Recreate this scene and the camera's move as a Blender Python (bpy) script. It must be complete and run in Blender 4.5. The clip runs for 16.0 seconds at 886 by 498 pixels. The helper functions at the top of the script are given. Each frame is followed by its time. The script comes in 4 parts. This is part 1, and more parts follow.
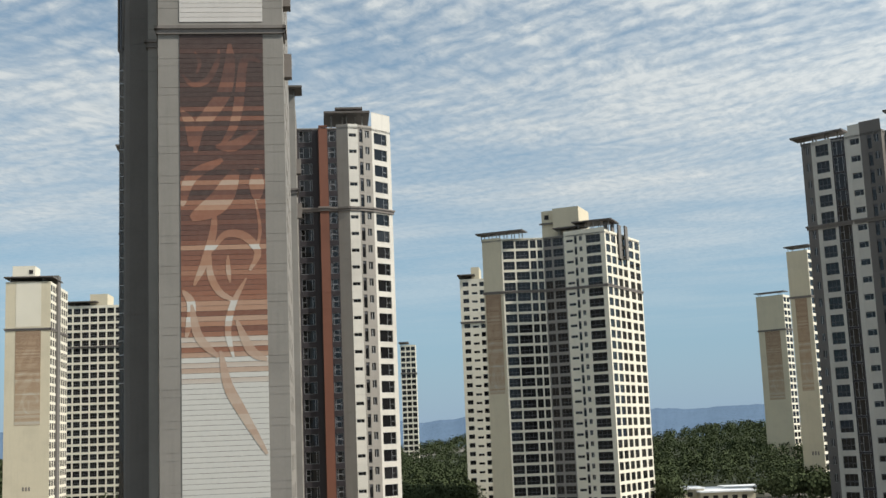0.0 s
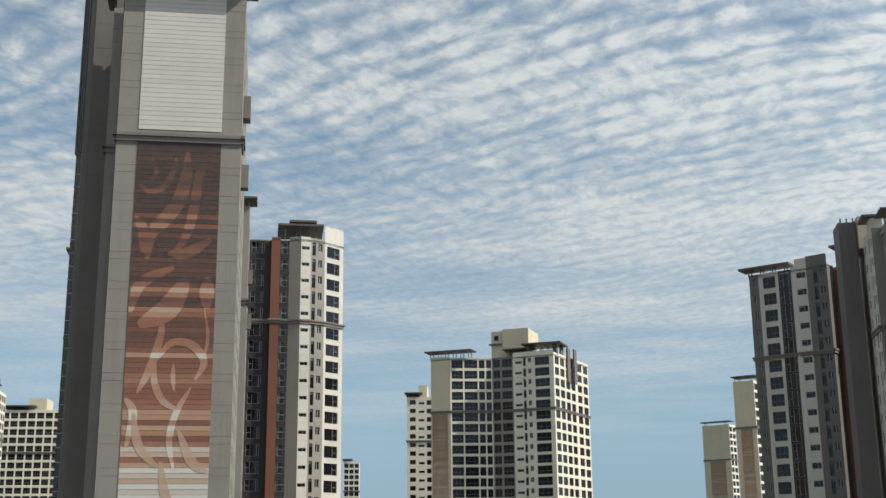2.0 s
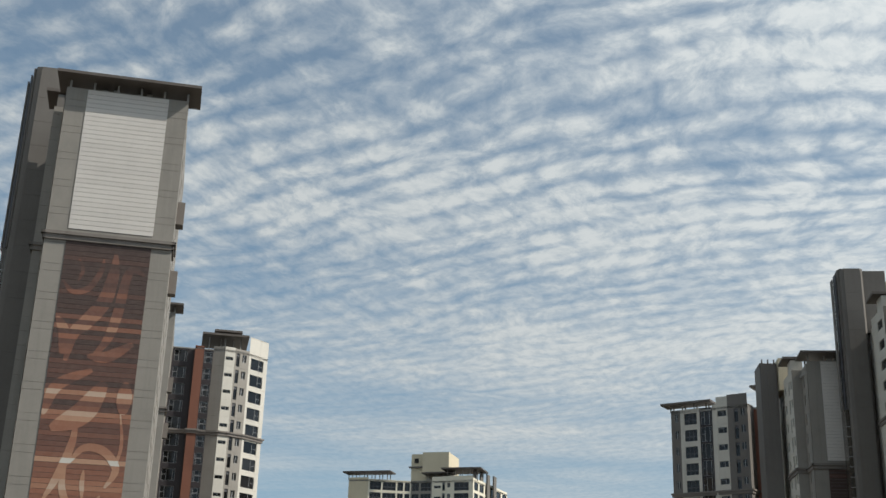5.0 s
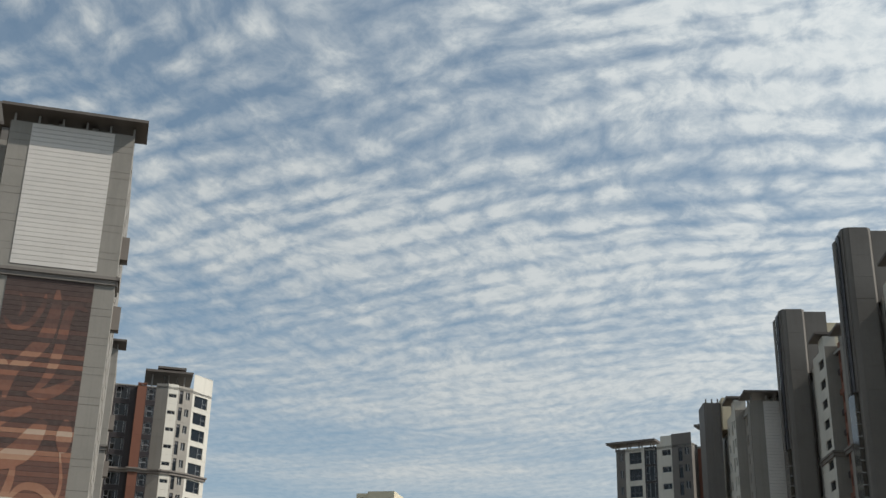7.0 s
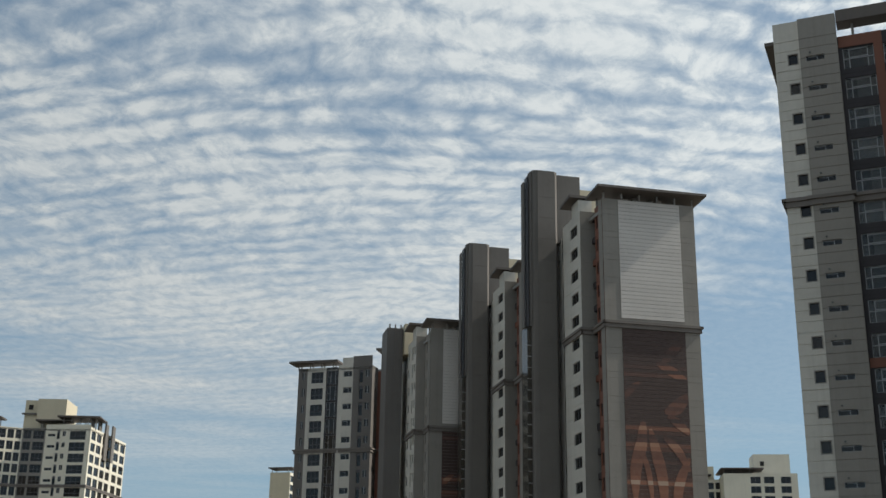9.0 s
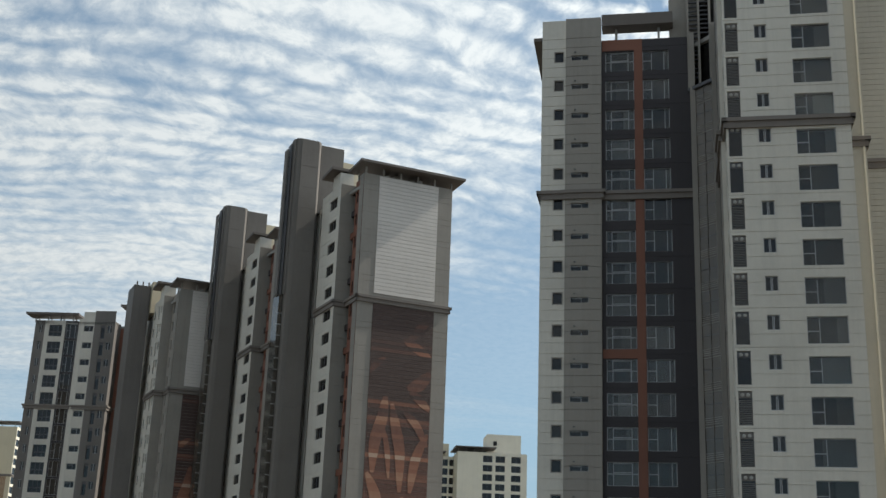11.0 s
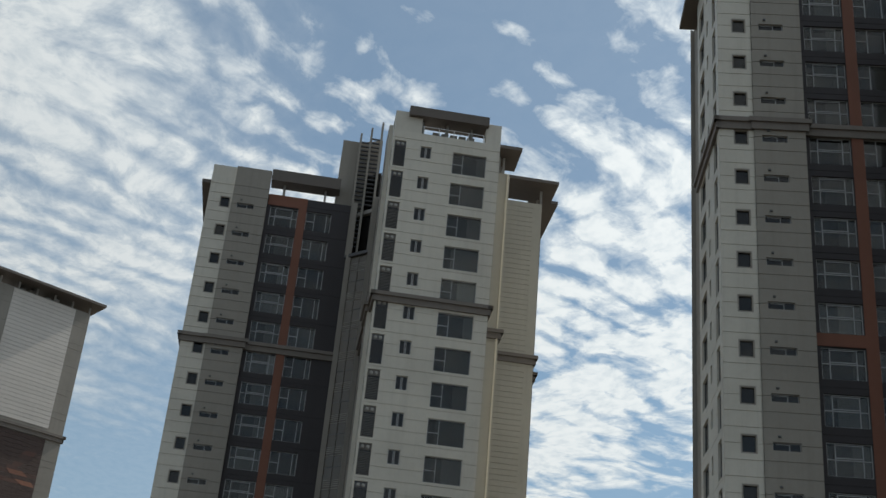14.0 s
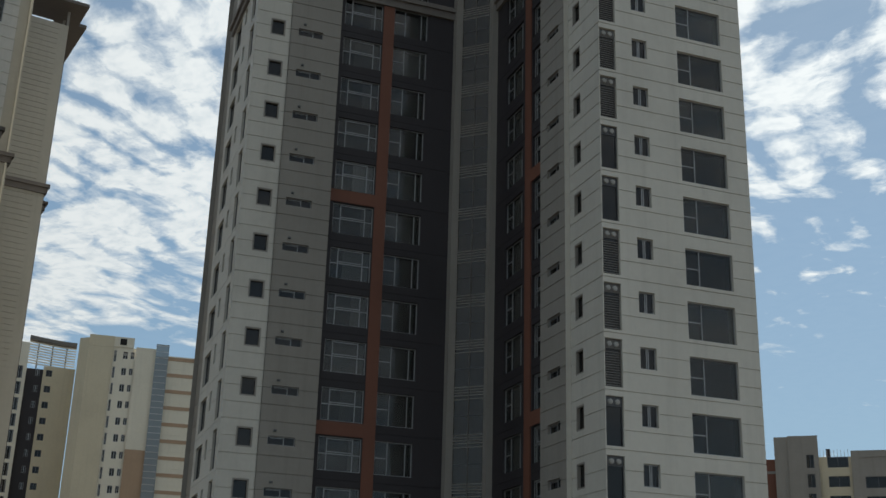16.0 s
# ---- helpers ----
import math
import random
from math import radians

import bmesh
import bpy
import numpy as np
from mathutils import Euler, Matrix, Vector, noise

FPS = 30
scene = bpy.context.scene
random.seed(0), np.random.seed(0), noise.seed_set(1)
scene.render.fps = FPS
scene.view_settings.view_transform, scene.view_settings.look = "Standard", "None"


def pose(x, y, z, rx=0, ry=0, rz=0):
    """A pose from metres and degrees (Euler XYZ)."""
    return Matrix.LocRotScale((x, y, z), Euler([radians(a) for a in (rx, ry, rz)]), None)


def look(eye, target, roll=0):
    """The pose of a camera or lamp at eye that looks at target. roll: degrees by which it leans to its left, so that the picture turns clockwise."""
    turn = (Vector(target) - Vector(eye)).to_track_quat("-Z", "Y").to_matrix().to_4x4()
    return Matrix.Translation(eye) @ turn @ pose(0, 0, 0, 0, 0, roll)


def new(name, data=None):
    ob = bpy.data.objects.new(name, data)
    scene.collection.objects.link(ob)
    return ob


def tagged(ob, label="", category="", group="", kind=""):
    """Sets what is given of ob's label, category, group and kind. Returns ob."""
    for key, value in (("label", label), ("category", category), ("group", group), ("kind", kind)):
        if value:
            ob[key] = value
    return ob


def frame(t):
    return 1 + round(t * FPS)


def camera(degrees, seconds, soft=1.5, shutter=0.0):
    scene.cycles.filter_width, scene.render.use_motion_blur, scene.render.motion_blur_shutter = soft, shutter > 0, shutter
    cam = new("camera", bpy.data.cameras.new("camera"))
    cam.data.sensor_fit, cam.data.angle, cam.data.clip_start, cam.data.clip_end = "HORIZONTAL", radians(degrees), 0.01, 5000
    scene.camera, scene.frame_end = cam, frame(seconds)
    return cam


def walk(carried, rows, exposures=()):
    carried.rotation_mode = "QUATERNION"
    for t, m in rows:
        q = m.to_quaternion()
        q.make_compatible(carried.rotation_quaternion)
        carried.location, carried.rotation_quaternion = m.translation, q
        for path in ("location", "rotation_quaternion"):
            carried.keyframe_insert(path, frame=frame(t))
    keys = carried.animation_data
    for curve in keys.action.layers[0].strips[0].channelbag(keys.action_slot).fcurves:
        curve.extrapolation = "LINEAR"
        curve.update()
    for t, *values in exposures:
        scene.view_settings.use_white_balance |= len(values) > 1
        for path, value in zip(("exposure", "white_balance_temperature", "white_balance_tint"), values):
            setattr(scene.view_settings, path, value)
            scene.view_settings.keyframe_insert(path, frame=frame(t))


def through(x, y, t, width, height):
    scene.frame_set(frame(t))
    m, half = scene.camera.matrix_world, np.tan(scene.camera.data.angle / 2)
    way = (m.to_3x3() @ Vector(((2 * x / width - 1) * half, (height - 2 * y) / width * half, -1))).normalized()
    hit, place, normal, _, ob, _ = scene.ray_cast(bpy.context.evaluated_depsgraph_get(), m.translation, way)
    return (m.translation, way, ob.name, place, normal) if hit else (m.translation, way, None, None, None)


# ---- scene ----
EYE = 23.0
cam = camera(40.33, 16.0)


def turned(yaw, pitch, roll):
    """The standing camera turned by yaw, then pitch, then roll about its own axis."""
    return pose(0, 0, EYE, 0, 0, yaw) @ pose(0, 0, 0, 90 + pitch) @ pose(0, 0, 0, 0, 0, roll)


TURNS = [  # seconds, yaw, pitch, roll
    (0.0, -0.018, 8.902, -2.330),
    (0.5, -0.360, 10.557, -2.023),
    (1.0, -0.977, 11.813, -1.772),
    (1.5, -1.634, 13.211, -1.270),
    (2.0, -2.530, 14.415, -0.530),
    (2.5, -3.210, 15.497, -0.115),
    (3.0, -4.073, 16.638, 0.302),
    (3.5, -4.358, 17.601, 0.859),
    (4.0, -4.834, 18.294, 1.433),
    (6.5, -7.830, 22.069, 1.466),
    (7.0, -8.614, 22.016, 1.369),
    (7.5, -9.906, 21.588, 1.102),
    (8.0, -11.860, 19.900, 1.540),
    (8.5, -19.102, 18.539, 0.714),
    (9.0, -23.946, 18.478, 0.866),
    (11.5, -37.527, 17.876, 2.749),
    (12.0, -38.220, 19.632, 3.689),
    (12.5, -38.647, 21.109, 5.810),
    (13.0, -41.186, 23.280, 6.210),
    (13.5, -46.318, 24.179, 6.570),
    (14.0, -53.380, 25.722, 5.401),
    (14.5, -60.278, 26.303, 3.706),
    (15.0, -67.157, 26.263, 2.307),
    (15.5, -73.802, 22.698, 3.010),
    (16.0, -78.111, 19.665, 1.676),
]
walk(cam, [(t, turned(a, b, c)) for t, a, b, c in TURNS],
     exposures=[(0, 0.03), (1.5, -0.03), (4, -0.13), (9, -0.24), (11.5, 0.08), (12.5, -0.05), (13.5, -0.12), (14, -0.28), (14.5, -0.87), (15, -0.74), (15.5, -0.49), (16, -0.36)])

# ---- sky and sun ----
SUN_AZ, SUN_EL = radians(106), radians(44)   # clockwise from +y
sun = new("sun", bpy.data.lights.new("sun", "SUN"))
sun.data.energy, sun.data.angle, sun.data.color = 5.6, radians(0.6), (1.0, 0.95, 0.86)
sun_from = Vector((math.sin(SUN_AZ) * math.cos(SUN_EL), math.cos(SUN_AZ) * math.cos(SUN_EL), math.sin(SUN_EL)))
sun.matrix_world = look(sun_from * 300, (0, 0, 0))


def math_node(nt, op, a, b=None, clamp=False):
    n = nt.nodes.new("ShaderNodeMath")
    n.operation, n.use_clamp = op, clamp
    for i, v in enumerate((a, b)):
        if v is None:
            continue
        if isinstance(v, (int, float)):
            n.inputs[i].default_value = v
        else:
            nt.links.new(v, n.inputs[i])
    return n.outputs[0]


def ramp(nt, fac, stops):
    n = nt.nodes.new("ShaderNodeValToRGB")
    e = n.color_ramp.elements
    while len(e) < len(stops):
        e.new(0.5)
    for el, (p, c) in zip(e, stops):
        el.position, el.color = p, (*c, 1) if len(c) == 3 else c
    nt.links.new(fac, n.inputs[0])
    return n.outputs[0]


def mix(nt, fac, a, b, blend="MIX"):
    n = nt.nodes.new("ShaderNodeMix")
    n.data_type, n.blend_type = "RGBA", blend
    for sock, v in ((n.inputs[0], fac), (n.inputs[6], a), (n.inputs[7], b)):
        if isinstance(v, (int, float)):
            sock.default_value = v
        elif isinstance(v, tuple):
            sock.default_value = (*v, 1)
        else:
            nt.links.new(v, sock)
    return n.outputs[2]


def noise_tex(nt, vec, scale, detail=3.0, rough=0.55, dist=0.0):
    n = nt.nodes.new("ShaderNodeTexNoise")
    n.inputs["Scale"].default_value, n.inputs["Detail"].default_value = scale, detail
    n.inputs["Roughness"].default_value, n.inputs["Distortion"].default_value = rough, dist
    if vec is not None:
        nt.links.new(vec, n.inputs["Vector"])
    return n.outputs["Fac"]


def mapped(nt, vec, scale=(1, 1, 1), rot=(0, 0, 0), loc=(0, 0, 0)):
    m = nt.nodes.new("ShaderNodeMapping")
    m.inputs["Location"].default_value, m.inputs["Rotation"].default_value, m.inputs["Scale"].default_value = loc, rot, scale
    nt.links.new(vec, m.inputs["Vector"])
    return m.outputs[0]


world = bpy.data.worlds.new("world")
scene.world = world
world.use_nodes = True
wt = world.node_tree
wt.nodes.clear()
sky = wt.nodes.new("ShaderNodeTexSky")
sky.sky_type, sky.sun_disc = "NISHITA", False
sky.sun_elevation, sky.sun_rotation = SUN_EL, SUN_AZ
sky.air_density, sky.dust_density, sky.ozone_density = 0.9, 0.1, 1.6
coord = wt.nodes.new("ShaderNodeTexCoord").outputs["Generated"]
sep = wt.nodes.new("ShaderNodeSeparateXYZ")
wt.links.new(coord, sep.inputs[0])
up = math_node(wt, "MAXIMUM", sep.outputs[2], 0.02)
flat = wt.nodes.new("ShaderNodeCombineXYZ")   # the cloud sheet, at a height of 1
wt.links.new(math_node(wt, "DIVIDE", sep.outputs[0], up), flat.inputs[0])
wt.links.new(math_node(wt, "DIVIDE", sep.outputs[1], up), flat.inputs[1])
sheet = flat.outputs[0]
turned_sheet = mapped(wt, sheet, (1, 1, 1), (0, 0, radians(24)))   # x along the rows of cloud, y across them


def warped(vec, scale, amount, detail=2.0):
    """Shifts a vector by a smooth random field."""
    n = wt.nodes.new("ShaderNodeTexNoise")
    n.inputs["Scale"].default_value, n.inputs["Detail"].default_value = scale, detail
    wt.links.new(vec, n.inputs["Vector"])
    c = wt.nodes.new("ShaderNodeVectorMath")
    c.operation = "SUBTRACT"
    c.inputs[1].default_value = (0.5, 0.5, 0.5)
    wt.links.new(n.outputs["Color"], c.inputs[0])
    v = wt.nodes.new("ShaderNodeVectorMath")
    v.operation = "MULTIPLY_ADD"
    v.inputs[1].default_value = (amount, amount, 0)
    wt.links.new(c.outputs[0], v.inputs[0])
    wt.links.new(vec, v.inputs[2])
    return v.outputs[0]


rolls = noise_tex(wt, mapped(wt, turned_sheet, (1.1, 2.6, 1)), 1.0, 2.0, 0.5, 0.4)
cover = noise_tex(wt, mapped(wt, sheet, (0.62, 0.8, 1), (0, 0, 0.3), (1.7, 0.4, 0)), 1.0, 2.0, 0.5)
swayed = warped(turned_sheet, 1.7, 0.22, 1.0)
bow_sep = wt.nodes.new("ShaderNodeSeparateXYZ")   # the rows bow away on both sides
wt.links.new(swayed, bow_sep.inputs[0])
bowed = wt.nodes.new("ShaderNodeCombineXYZ")
wt.links.new(bow_sep.outputs[0], bowed.inputs[0])
squared = math_node(wt, "MULTIPLY", bow_sep.outputs[0], bow_sep.outputs[0])
square_ = math_node(wt, "DIVIDE", math_node(wt, "MULTIPLY", squared, 0.44), math_node(wt, "ADD", math_node(wt, "MULTIPLY", squared, 0.6), 1.0))
wt.links.new(math_node(wt, "SUBTRACT", bow_sep.outputs[1], square_), bowed.inputs[1])
bent = warped(bowed.outputs[0], 7.0, 0.07)
row_sep = wt.nodes.new("ShaderNodeSeparateXYZ")
wt.links.new(bent, row_sep.inputs[0])
ridge_ = math_node(wt, "ABSOLUTE", math_node(wt, "SINE", math_node(wt, "MULTIPLY", row_sep.outputs[1], 9.5 * math.pi)))   # broad rows, thin gaps
cells = wt.nodes.new("ShaderNodeTexVoronoi")   # round heads of the small heaps
cells.feature = "SMOOTH_F1"
cells.inputs["Scale"].default_value, cells.inputs["Randomness"].default_value = 1.0, 0.75
cells.inputs["Smoothness"].default_value = 0.15
wt.links.new(mapped(wt, warped(bent, 16.0, 0.035), (11.5, 9.5, 1)), cells.inputs["Vector"])
heads = math_node(wt, "SUBTRACT", 1.0, math_node(wt, "MULTIPLY", cells.outputs["Distance"], 1.25))
puffs = noise_tex(wt, mapped(wt, bent, (26, 20, 1)), 1.0, 4.0, 0.62)
fine_ = math_node(wt, "ADD", math_node(wt, "MULTIPLY", ridge_, 0.20), math_node(wt, "MULTIPLY", heads, 0.42))
fine_ = math_node(wt, "ADD", fine_, math_node(wt, "MULTIPLY", puffs, 0.46))
# far off, towards the horizon, the small rolls blur into an even veil
sharp = ramp(wt, sep.outputs[2], [(0.17, (0.12, 0.12, 0.12)), (0.40, (1, 1, 1))])
fine_ = math_node(wt, "MULTIPLY", math_node(wt, "SUBTRACT", fine_, 0.56), sharp)
# the sheet breaks up into loose heaps towards the east
eastward = math_node(wt, "ADD", sep.outputs[0], math_node(wt, "MULTIPLY", sep.outputs[2], 0.6))
halved = math_node(wt, "MULTIPLY", eastward, 0.5)
east = ramp(wt, halved, [(0.405, (0, 0, 0)), (0.47, (1, 1, 1))])
heaps = noise_tex(wt, mapped(wt, bent, (5.0, 7.0, 1), (0, 0, 0), (3.1, 0.7, 0)), 1.0, 5.0, 0.58, 0.2)
heaps = math_node(wt, "ADD", math_node(wt, "MULTIPLY", math_node(wt, "SUBTRACT", heaps, 0.49), 0.80), math_node(wt, "MULTIPLY", fine_, 0.46))
fine_ = mix(wt, east, math_node(wt, "MULTIPLY", fine_, 0.47), heaps)
body_ = math_node(wt, "ADD", math_node(wt, "MULTIPLY", rolls, 0.22), math_node(wt, "MULTIPLY", cover, 0.44))
body_ = math_node(wt, "ADD", math_node(wt, "ADD", body_, 0.375), fine_)


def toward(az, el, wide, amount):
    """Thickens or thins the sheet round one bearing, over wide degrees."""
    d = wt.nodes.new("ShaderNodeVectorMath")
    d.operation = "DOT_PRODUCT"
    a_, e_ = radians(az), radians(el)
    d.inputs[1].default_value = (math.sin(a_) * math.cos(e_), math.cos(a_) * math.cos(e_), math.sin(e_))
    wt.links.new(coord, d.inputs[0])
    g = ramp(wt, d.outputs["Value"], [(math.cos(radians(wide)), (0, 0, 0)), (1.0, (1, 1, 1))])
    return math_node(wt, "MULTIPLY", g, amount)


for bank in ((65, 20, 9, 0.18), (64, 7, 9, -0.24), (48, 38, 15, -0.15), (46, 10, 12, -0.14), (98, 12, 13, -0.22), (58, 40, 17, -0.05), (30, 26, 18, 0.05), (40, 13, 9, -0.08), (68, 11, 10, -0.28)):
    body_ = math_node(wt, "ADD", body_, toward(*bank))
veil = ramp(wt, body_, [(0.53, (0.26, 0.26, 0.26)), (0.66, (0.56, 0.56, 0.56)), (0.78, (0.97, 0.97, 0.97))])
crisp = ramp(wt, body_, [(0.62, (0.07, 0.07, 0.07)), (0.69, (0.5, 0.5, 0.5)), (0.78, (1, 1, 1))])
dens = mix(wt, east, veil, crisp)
low = ramp(wt, sep.outputs[2], [(0.07, (0, 0, 0)), (0.20, (1, 1, 1))])
dens = mix(wt, 1.0, dens, low, "MULTIPLY")
CLOUD = (6.95, 7.35, 7.4)
shade = ramp(wt, body_, [(0.60, (0.80, 0.84, 0.88)), (0.80, (1, 1, 1))])
lit = mix(wt, 1.0, CLOUD, shade, "MULTIPLY")
lit = mix(wt, 1.0, lit, ramp(wt, puffs, [(0.36, (0.84, 0.87, 0.90)), (0.58, (1, 1, 1))]), "MULTIPLY")
dot = wt.nodes.new("ShaderNodeVectorMath")   # clouds scatter more light near the sun
dot.operation = "DOT_PRODUCT"
dot.inputs[1].default_value = sun_from
wt.links.new(coord, dot.inputs[0])
near = math_node(wt, "POWER", math_node(wt, "MAXIMUM", dot.outputs["Value"], 0.0), 1.5)
gain = math_node(wt, "ADD", math_node(wt, "MULTIPLY", near, 0.80), 0.95)
gains = wt.nodes.new("ShaderNodeCombineXYZ")
for i in range(3):
    wt.links.new(gain, gains.inputs[i])
lit = mix(wt, 1.0, lit, gains.outputs[0], "MULTIPLY")
clear = mix(wt, 1.0, sky.outputs[0], (0.84, 1.13, 1.11), "MULTIPLY")
haze = ramp(wt, sep.outputs[2], [(0.0, (1, 1, 1)), (0.16, (0.35, 0.35, 0.35)), (0.35, (0, 0, 0))])
clear = mix(wt, haze, clear, (2.9, 4.0, 5.3))
pale_sun = math_node(wt, "MULTIPLY", near, 0.45)
clear = mix(wt, pale_sun, clear, (4.9, 5.8, 6.8))
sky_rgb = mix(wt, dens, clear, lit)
bg = wt.nodes.new("ShaderNodeBackground")
bg.inputs["Strength"].default_value = 0.10
wt.links.new(sky_rgb, bg.inputs["Color"])
wo = wt.nodes.new("ShaderNodeOutputWorld")
wt.links.new(bg.outputs[0], wo.inputs[0])


# ---- materials ----
def material(name, rgb, rough=0.7, metal=0.0, var=0.12, grain=3.0, stain=0.25, streak=True, bump=0.15, spec=0.4, piece=0.06):
    """A weathered surface: rgb with large stains, rain streaks, fine grain and small differences between pieces."""
    m = bpy.data.materials.new(name)
    m.use_nodes = True
    nt = m.node_tree
    b = nt.nodes["Principled BSDF"]
    pos = nt.nodes.new("ShaderNodeNewGeometry").outputs["Position"]
    big = noise_tex(nt, pos, 0.16, 4.0, 0.6)
    fine = noise_tex(nt, pos, grain, 3.0, 0.65)
    c = tuple(rgb)
    dark = tuple(x * (1 - var * 1.6) for x in rgb)
    lite = tuple(min(1, x * (1 + var * 0.7)) for x in rgb)
    col = ramp(nt, big, [(0.3, dark), (0.5, c), (0.72, lite)])
    if streak:
        drip = noise_tex(nt, mapped(nt, pos, (1.6, 1.6, 0.09)), 1.0, 4.0, 0.65)
        col = mix(nt, ramp(nt, drip, [(0.5, (0, 0, 0)), (0.75, (stain, stain, stain))]), col, tuple(x * 0.55 for x in rgb))
    col = mix(nt, 0.22, col, ramp(nt, fine, [(0.3, tuple(x * 0.8 for x in rgb)), (0.7, lite)]))
    rnd = nt.nodes.new("ShaderNodeObjectInfo").outputs["Random"]
    tone = ramp(nt, rnd, [(0, (1 - piece,) * 3), (1, (1, 1, 1))])
    col = mix(nt, 1.0, col, tone, "MULTIPLY")
    nt.links.new(col, b.inputs["Base Color"])
    b.inputs["Roughness"].default_value, b.inputs["Metallic"].default_value = rough, metal
    b.inputs["Specular IOR Level"].default_value = spec
    if bump:
        bp = nt.nodes.new("ShaderNodeBump")
        bp.inputs["Strength"].default_value, bp.inputs["Distance"].default_value = bump, 0.02
        nt.links.new(fine, bp.inputs["Height"])
        nt.links.new(bp.outputs[0], b.inputs["Normal"])
    return m


WHITE = material("white_paint_panel", (0.59, 0.56, 0.495), 0.6, var=0.09, stain=0.3)
RIB = material("white_ribbed_siding", (0.60, 0.565, 0.525), 0.55, var=0.05, stain=0.12)
GREY = material("grey_paint_panel", (0.262, 0.243, 0.215), 0.7, var=0.1, stain=0.3)
MIDGREY = material("warm_grey_panel", (0.295, 0.272, 0.240), 0.7, var=0.07, stain=0.35)
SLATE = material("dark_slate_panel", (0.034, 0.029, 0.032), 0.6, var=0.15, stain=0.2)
STONE = material("slab_grey_concrete", (0.152, 0.139, 0.125), 0.75, var=0.1, stain=0.25)
RED = material("terracotta_paint", (0.19, 0.076, 0.047), 0.65, var=0.12, stain=0.2)
BEIGE = material("beige_paint", (0.60, 0.53, 0.385), 0.7, var=0.06, stain=0.18)
GABLE = material("pale_gable_paint", (0.475, 0.450, 0.385), 0.7, var=0.07, stain=0.25)
CREAM = material("cream_paint", (0.74, 0.69, 0.565), 0.7, var=0.06, stain=0.15)
CORNICE = material("cornice_grey", (0.19, 0.168, 0.15), 0.7, var=0.1, stain=0.35)
CONCRETE = material("roof_concrete", (0.3, 0.29, 0.27), 0.85, var=0.1, stain=0.3)
METALROOF = material("canopy_metal", (0.125, 0.107, 0.094), 0.55, 0.2, var=0.1, stain=0.2)
FRAME = material("aluminium_frame", (0.33, 0.33, 0.33), 0.45, 0.4, var=0.05, stain=0.1, streak=False)
DARKFRAME = material("dark_window_frame", (0.10, 0.10, 0.105), 0.45, 0.3, var=0.08, streak=False)
# near-black colour stands in for the darkness of rooms behind the openings
ROOM = material("painted_dark_room", (0.03, 0.028, 0.027), 0.9, var=0.3, streak=False, bump=0)
VENT = material("vent_plastic", (0.36, 0.35, 0.33), 0.6, var=0.05, streak=False)
RAIL = material("galvanised_steel", (0.5, 0.5, 0.5), 0.4, 0.7, var=0.1, streak=False)
GROUND = material("ground_earth_paving", (0.125, 0.112, 0.09), 0.95, var=0.4, grain=0.6, streak=False)
LOWWHITE = material("low_roof_sheet", (0.72, 0.73, 0.74), 0.6, var=0.08)
LOUVER = material("louver_metal", (0.16, 0.15, 0.14), 0.6, 0.2, var=0.08, streak=False)
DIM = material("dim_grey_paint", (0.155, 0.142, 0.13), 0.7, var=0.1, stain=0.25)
CLOTH = material("curtain_cloth", (0.45, 0.43, 0.40), 0.9, var=0.15, streak=False)


def glass_material(name, tint, rough=0.04, through=0.45):
    m = bpy.data.materials.new(name)
    m.use_nodes = True
    nt = m.node_tree
    b = nt.nodes["Principled BSDF"]
    pos = nt.nodes.new("ShaderNodeNewGeometry").outputs["Position"]
    rnd = nt.nodes.new("ShaderNodeObjectInfo").outputs["Random"]
    col = ramp(nt, rnd, [(0, tuple(x * 0.6 for x in tint)), (0.7, tint), (1, tuple(min(1, x * 1.6) for x in tint))])
    nt.links.new(col, b.inputs["Base Color"])
    b.inputs["Roughness"].default_value = rough
    b.inputs["IOR"].default_value = 1.45
    b.inputs["Transmission Weight"].default_value = through
    bp = nt.nodes.new("ShaderNodeBump")
    bp.inputs["Strength"].default_value, bp.inputs["Distance"].default_value = 0.06, 0.05
    nt.links.new(noise_tex(nt, pos, 0.9, 2.0), bp.inputs["Height"])
    nt.links.new(bp.outputs[0], b.inputs["Normal"])
    return m


GLASS = glass_material("window_glass", (0.022, 0.022, 0.023))
CLEARGLASS = glass_material("clear_window_glass", (0.34, 0.35, 0.34), 0.03, 0.94)
PALEGLASS = glass_material("pale_glass", (0.26, 0.30, 0.32), 0.1)
BLUEGLASS = glass_material("bluish_glass", (0.13, 0.113, 0.092), 0.08)


BROWNS = [(0.0, (0.040, 0.019, 0.016)), (0.24, (0.105, 0.040, 0.027)), (0.46, (0.235, 0.090, 0.050)), (0.68, (0.37, 0.20, 0.122)), (0.86, (0.45, 0.34, 0.26)), (1.0, (0.56, 0.55, 0.505))]
TANS = [(0.0, (0.36, 0.22, 0.15)), (0.5, (0.43, 0.31, 0.23)), (1.0, (0.50, 0.41, 0.33))]
FADED = [(0.0, (0.27, 0.175, 0.105)), (0.35, (0.36, 0.25, 0.155)), (0.7, (0.42, 0.335, 0.235)), (1.0, (0.46, 0.415, 0.33))]


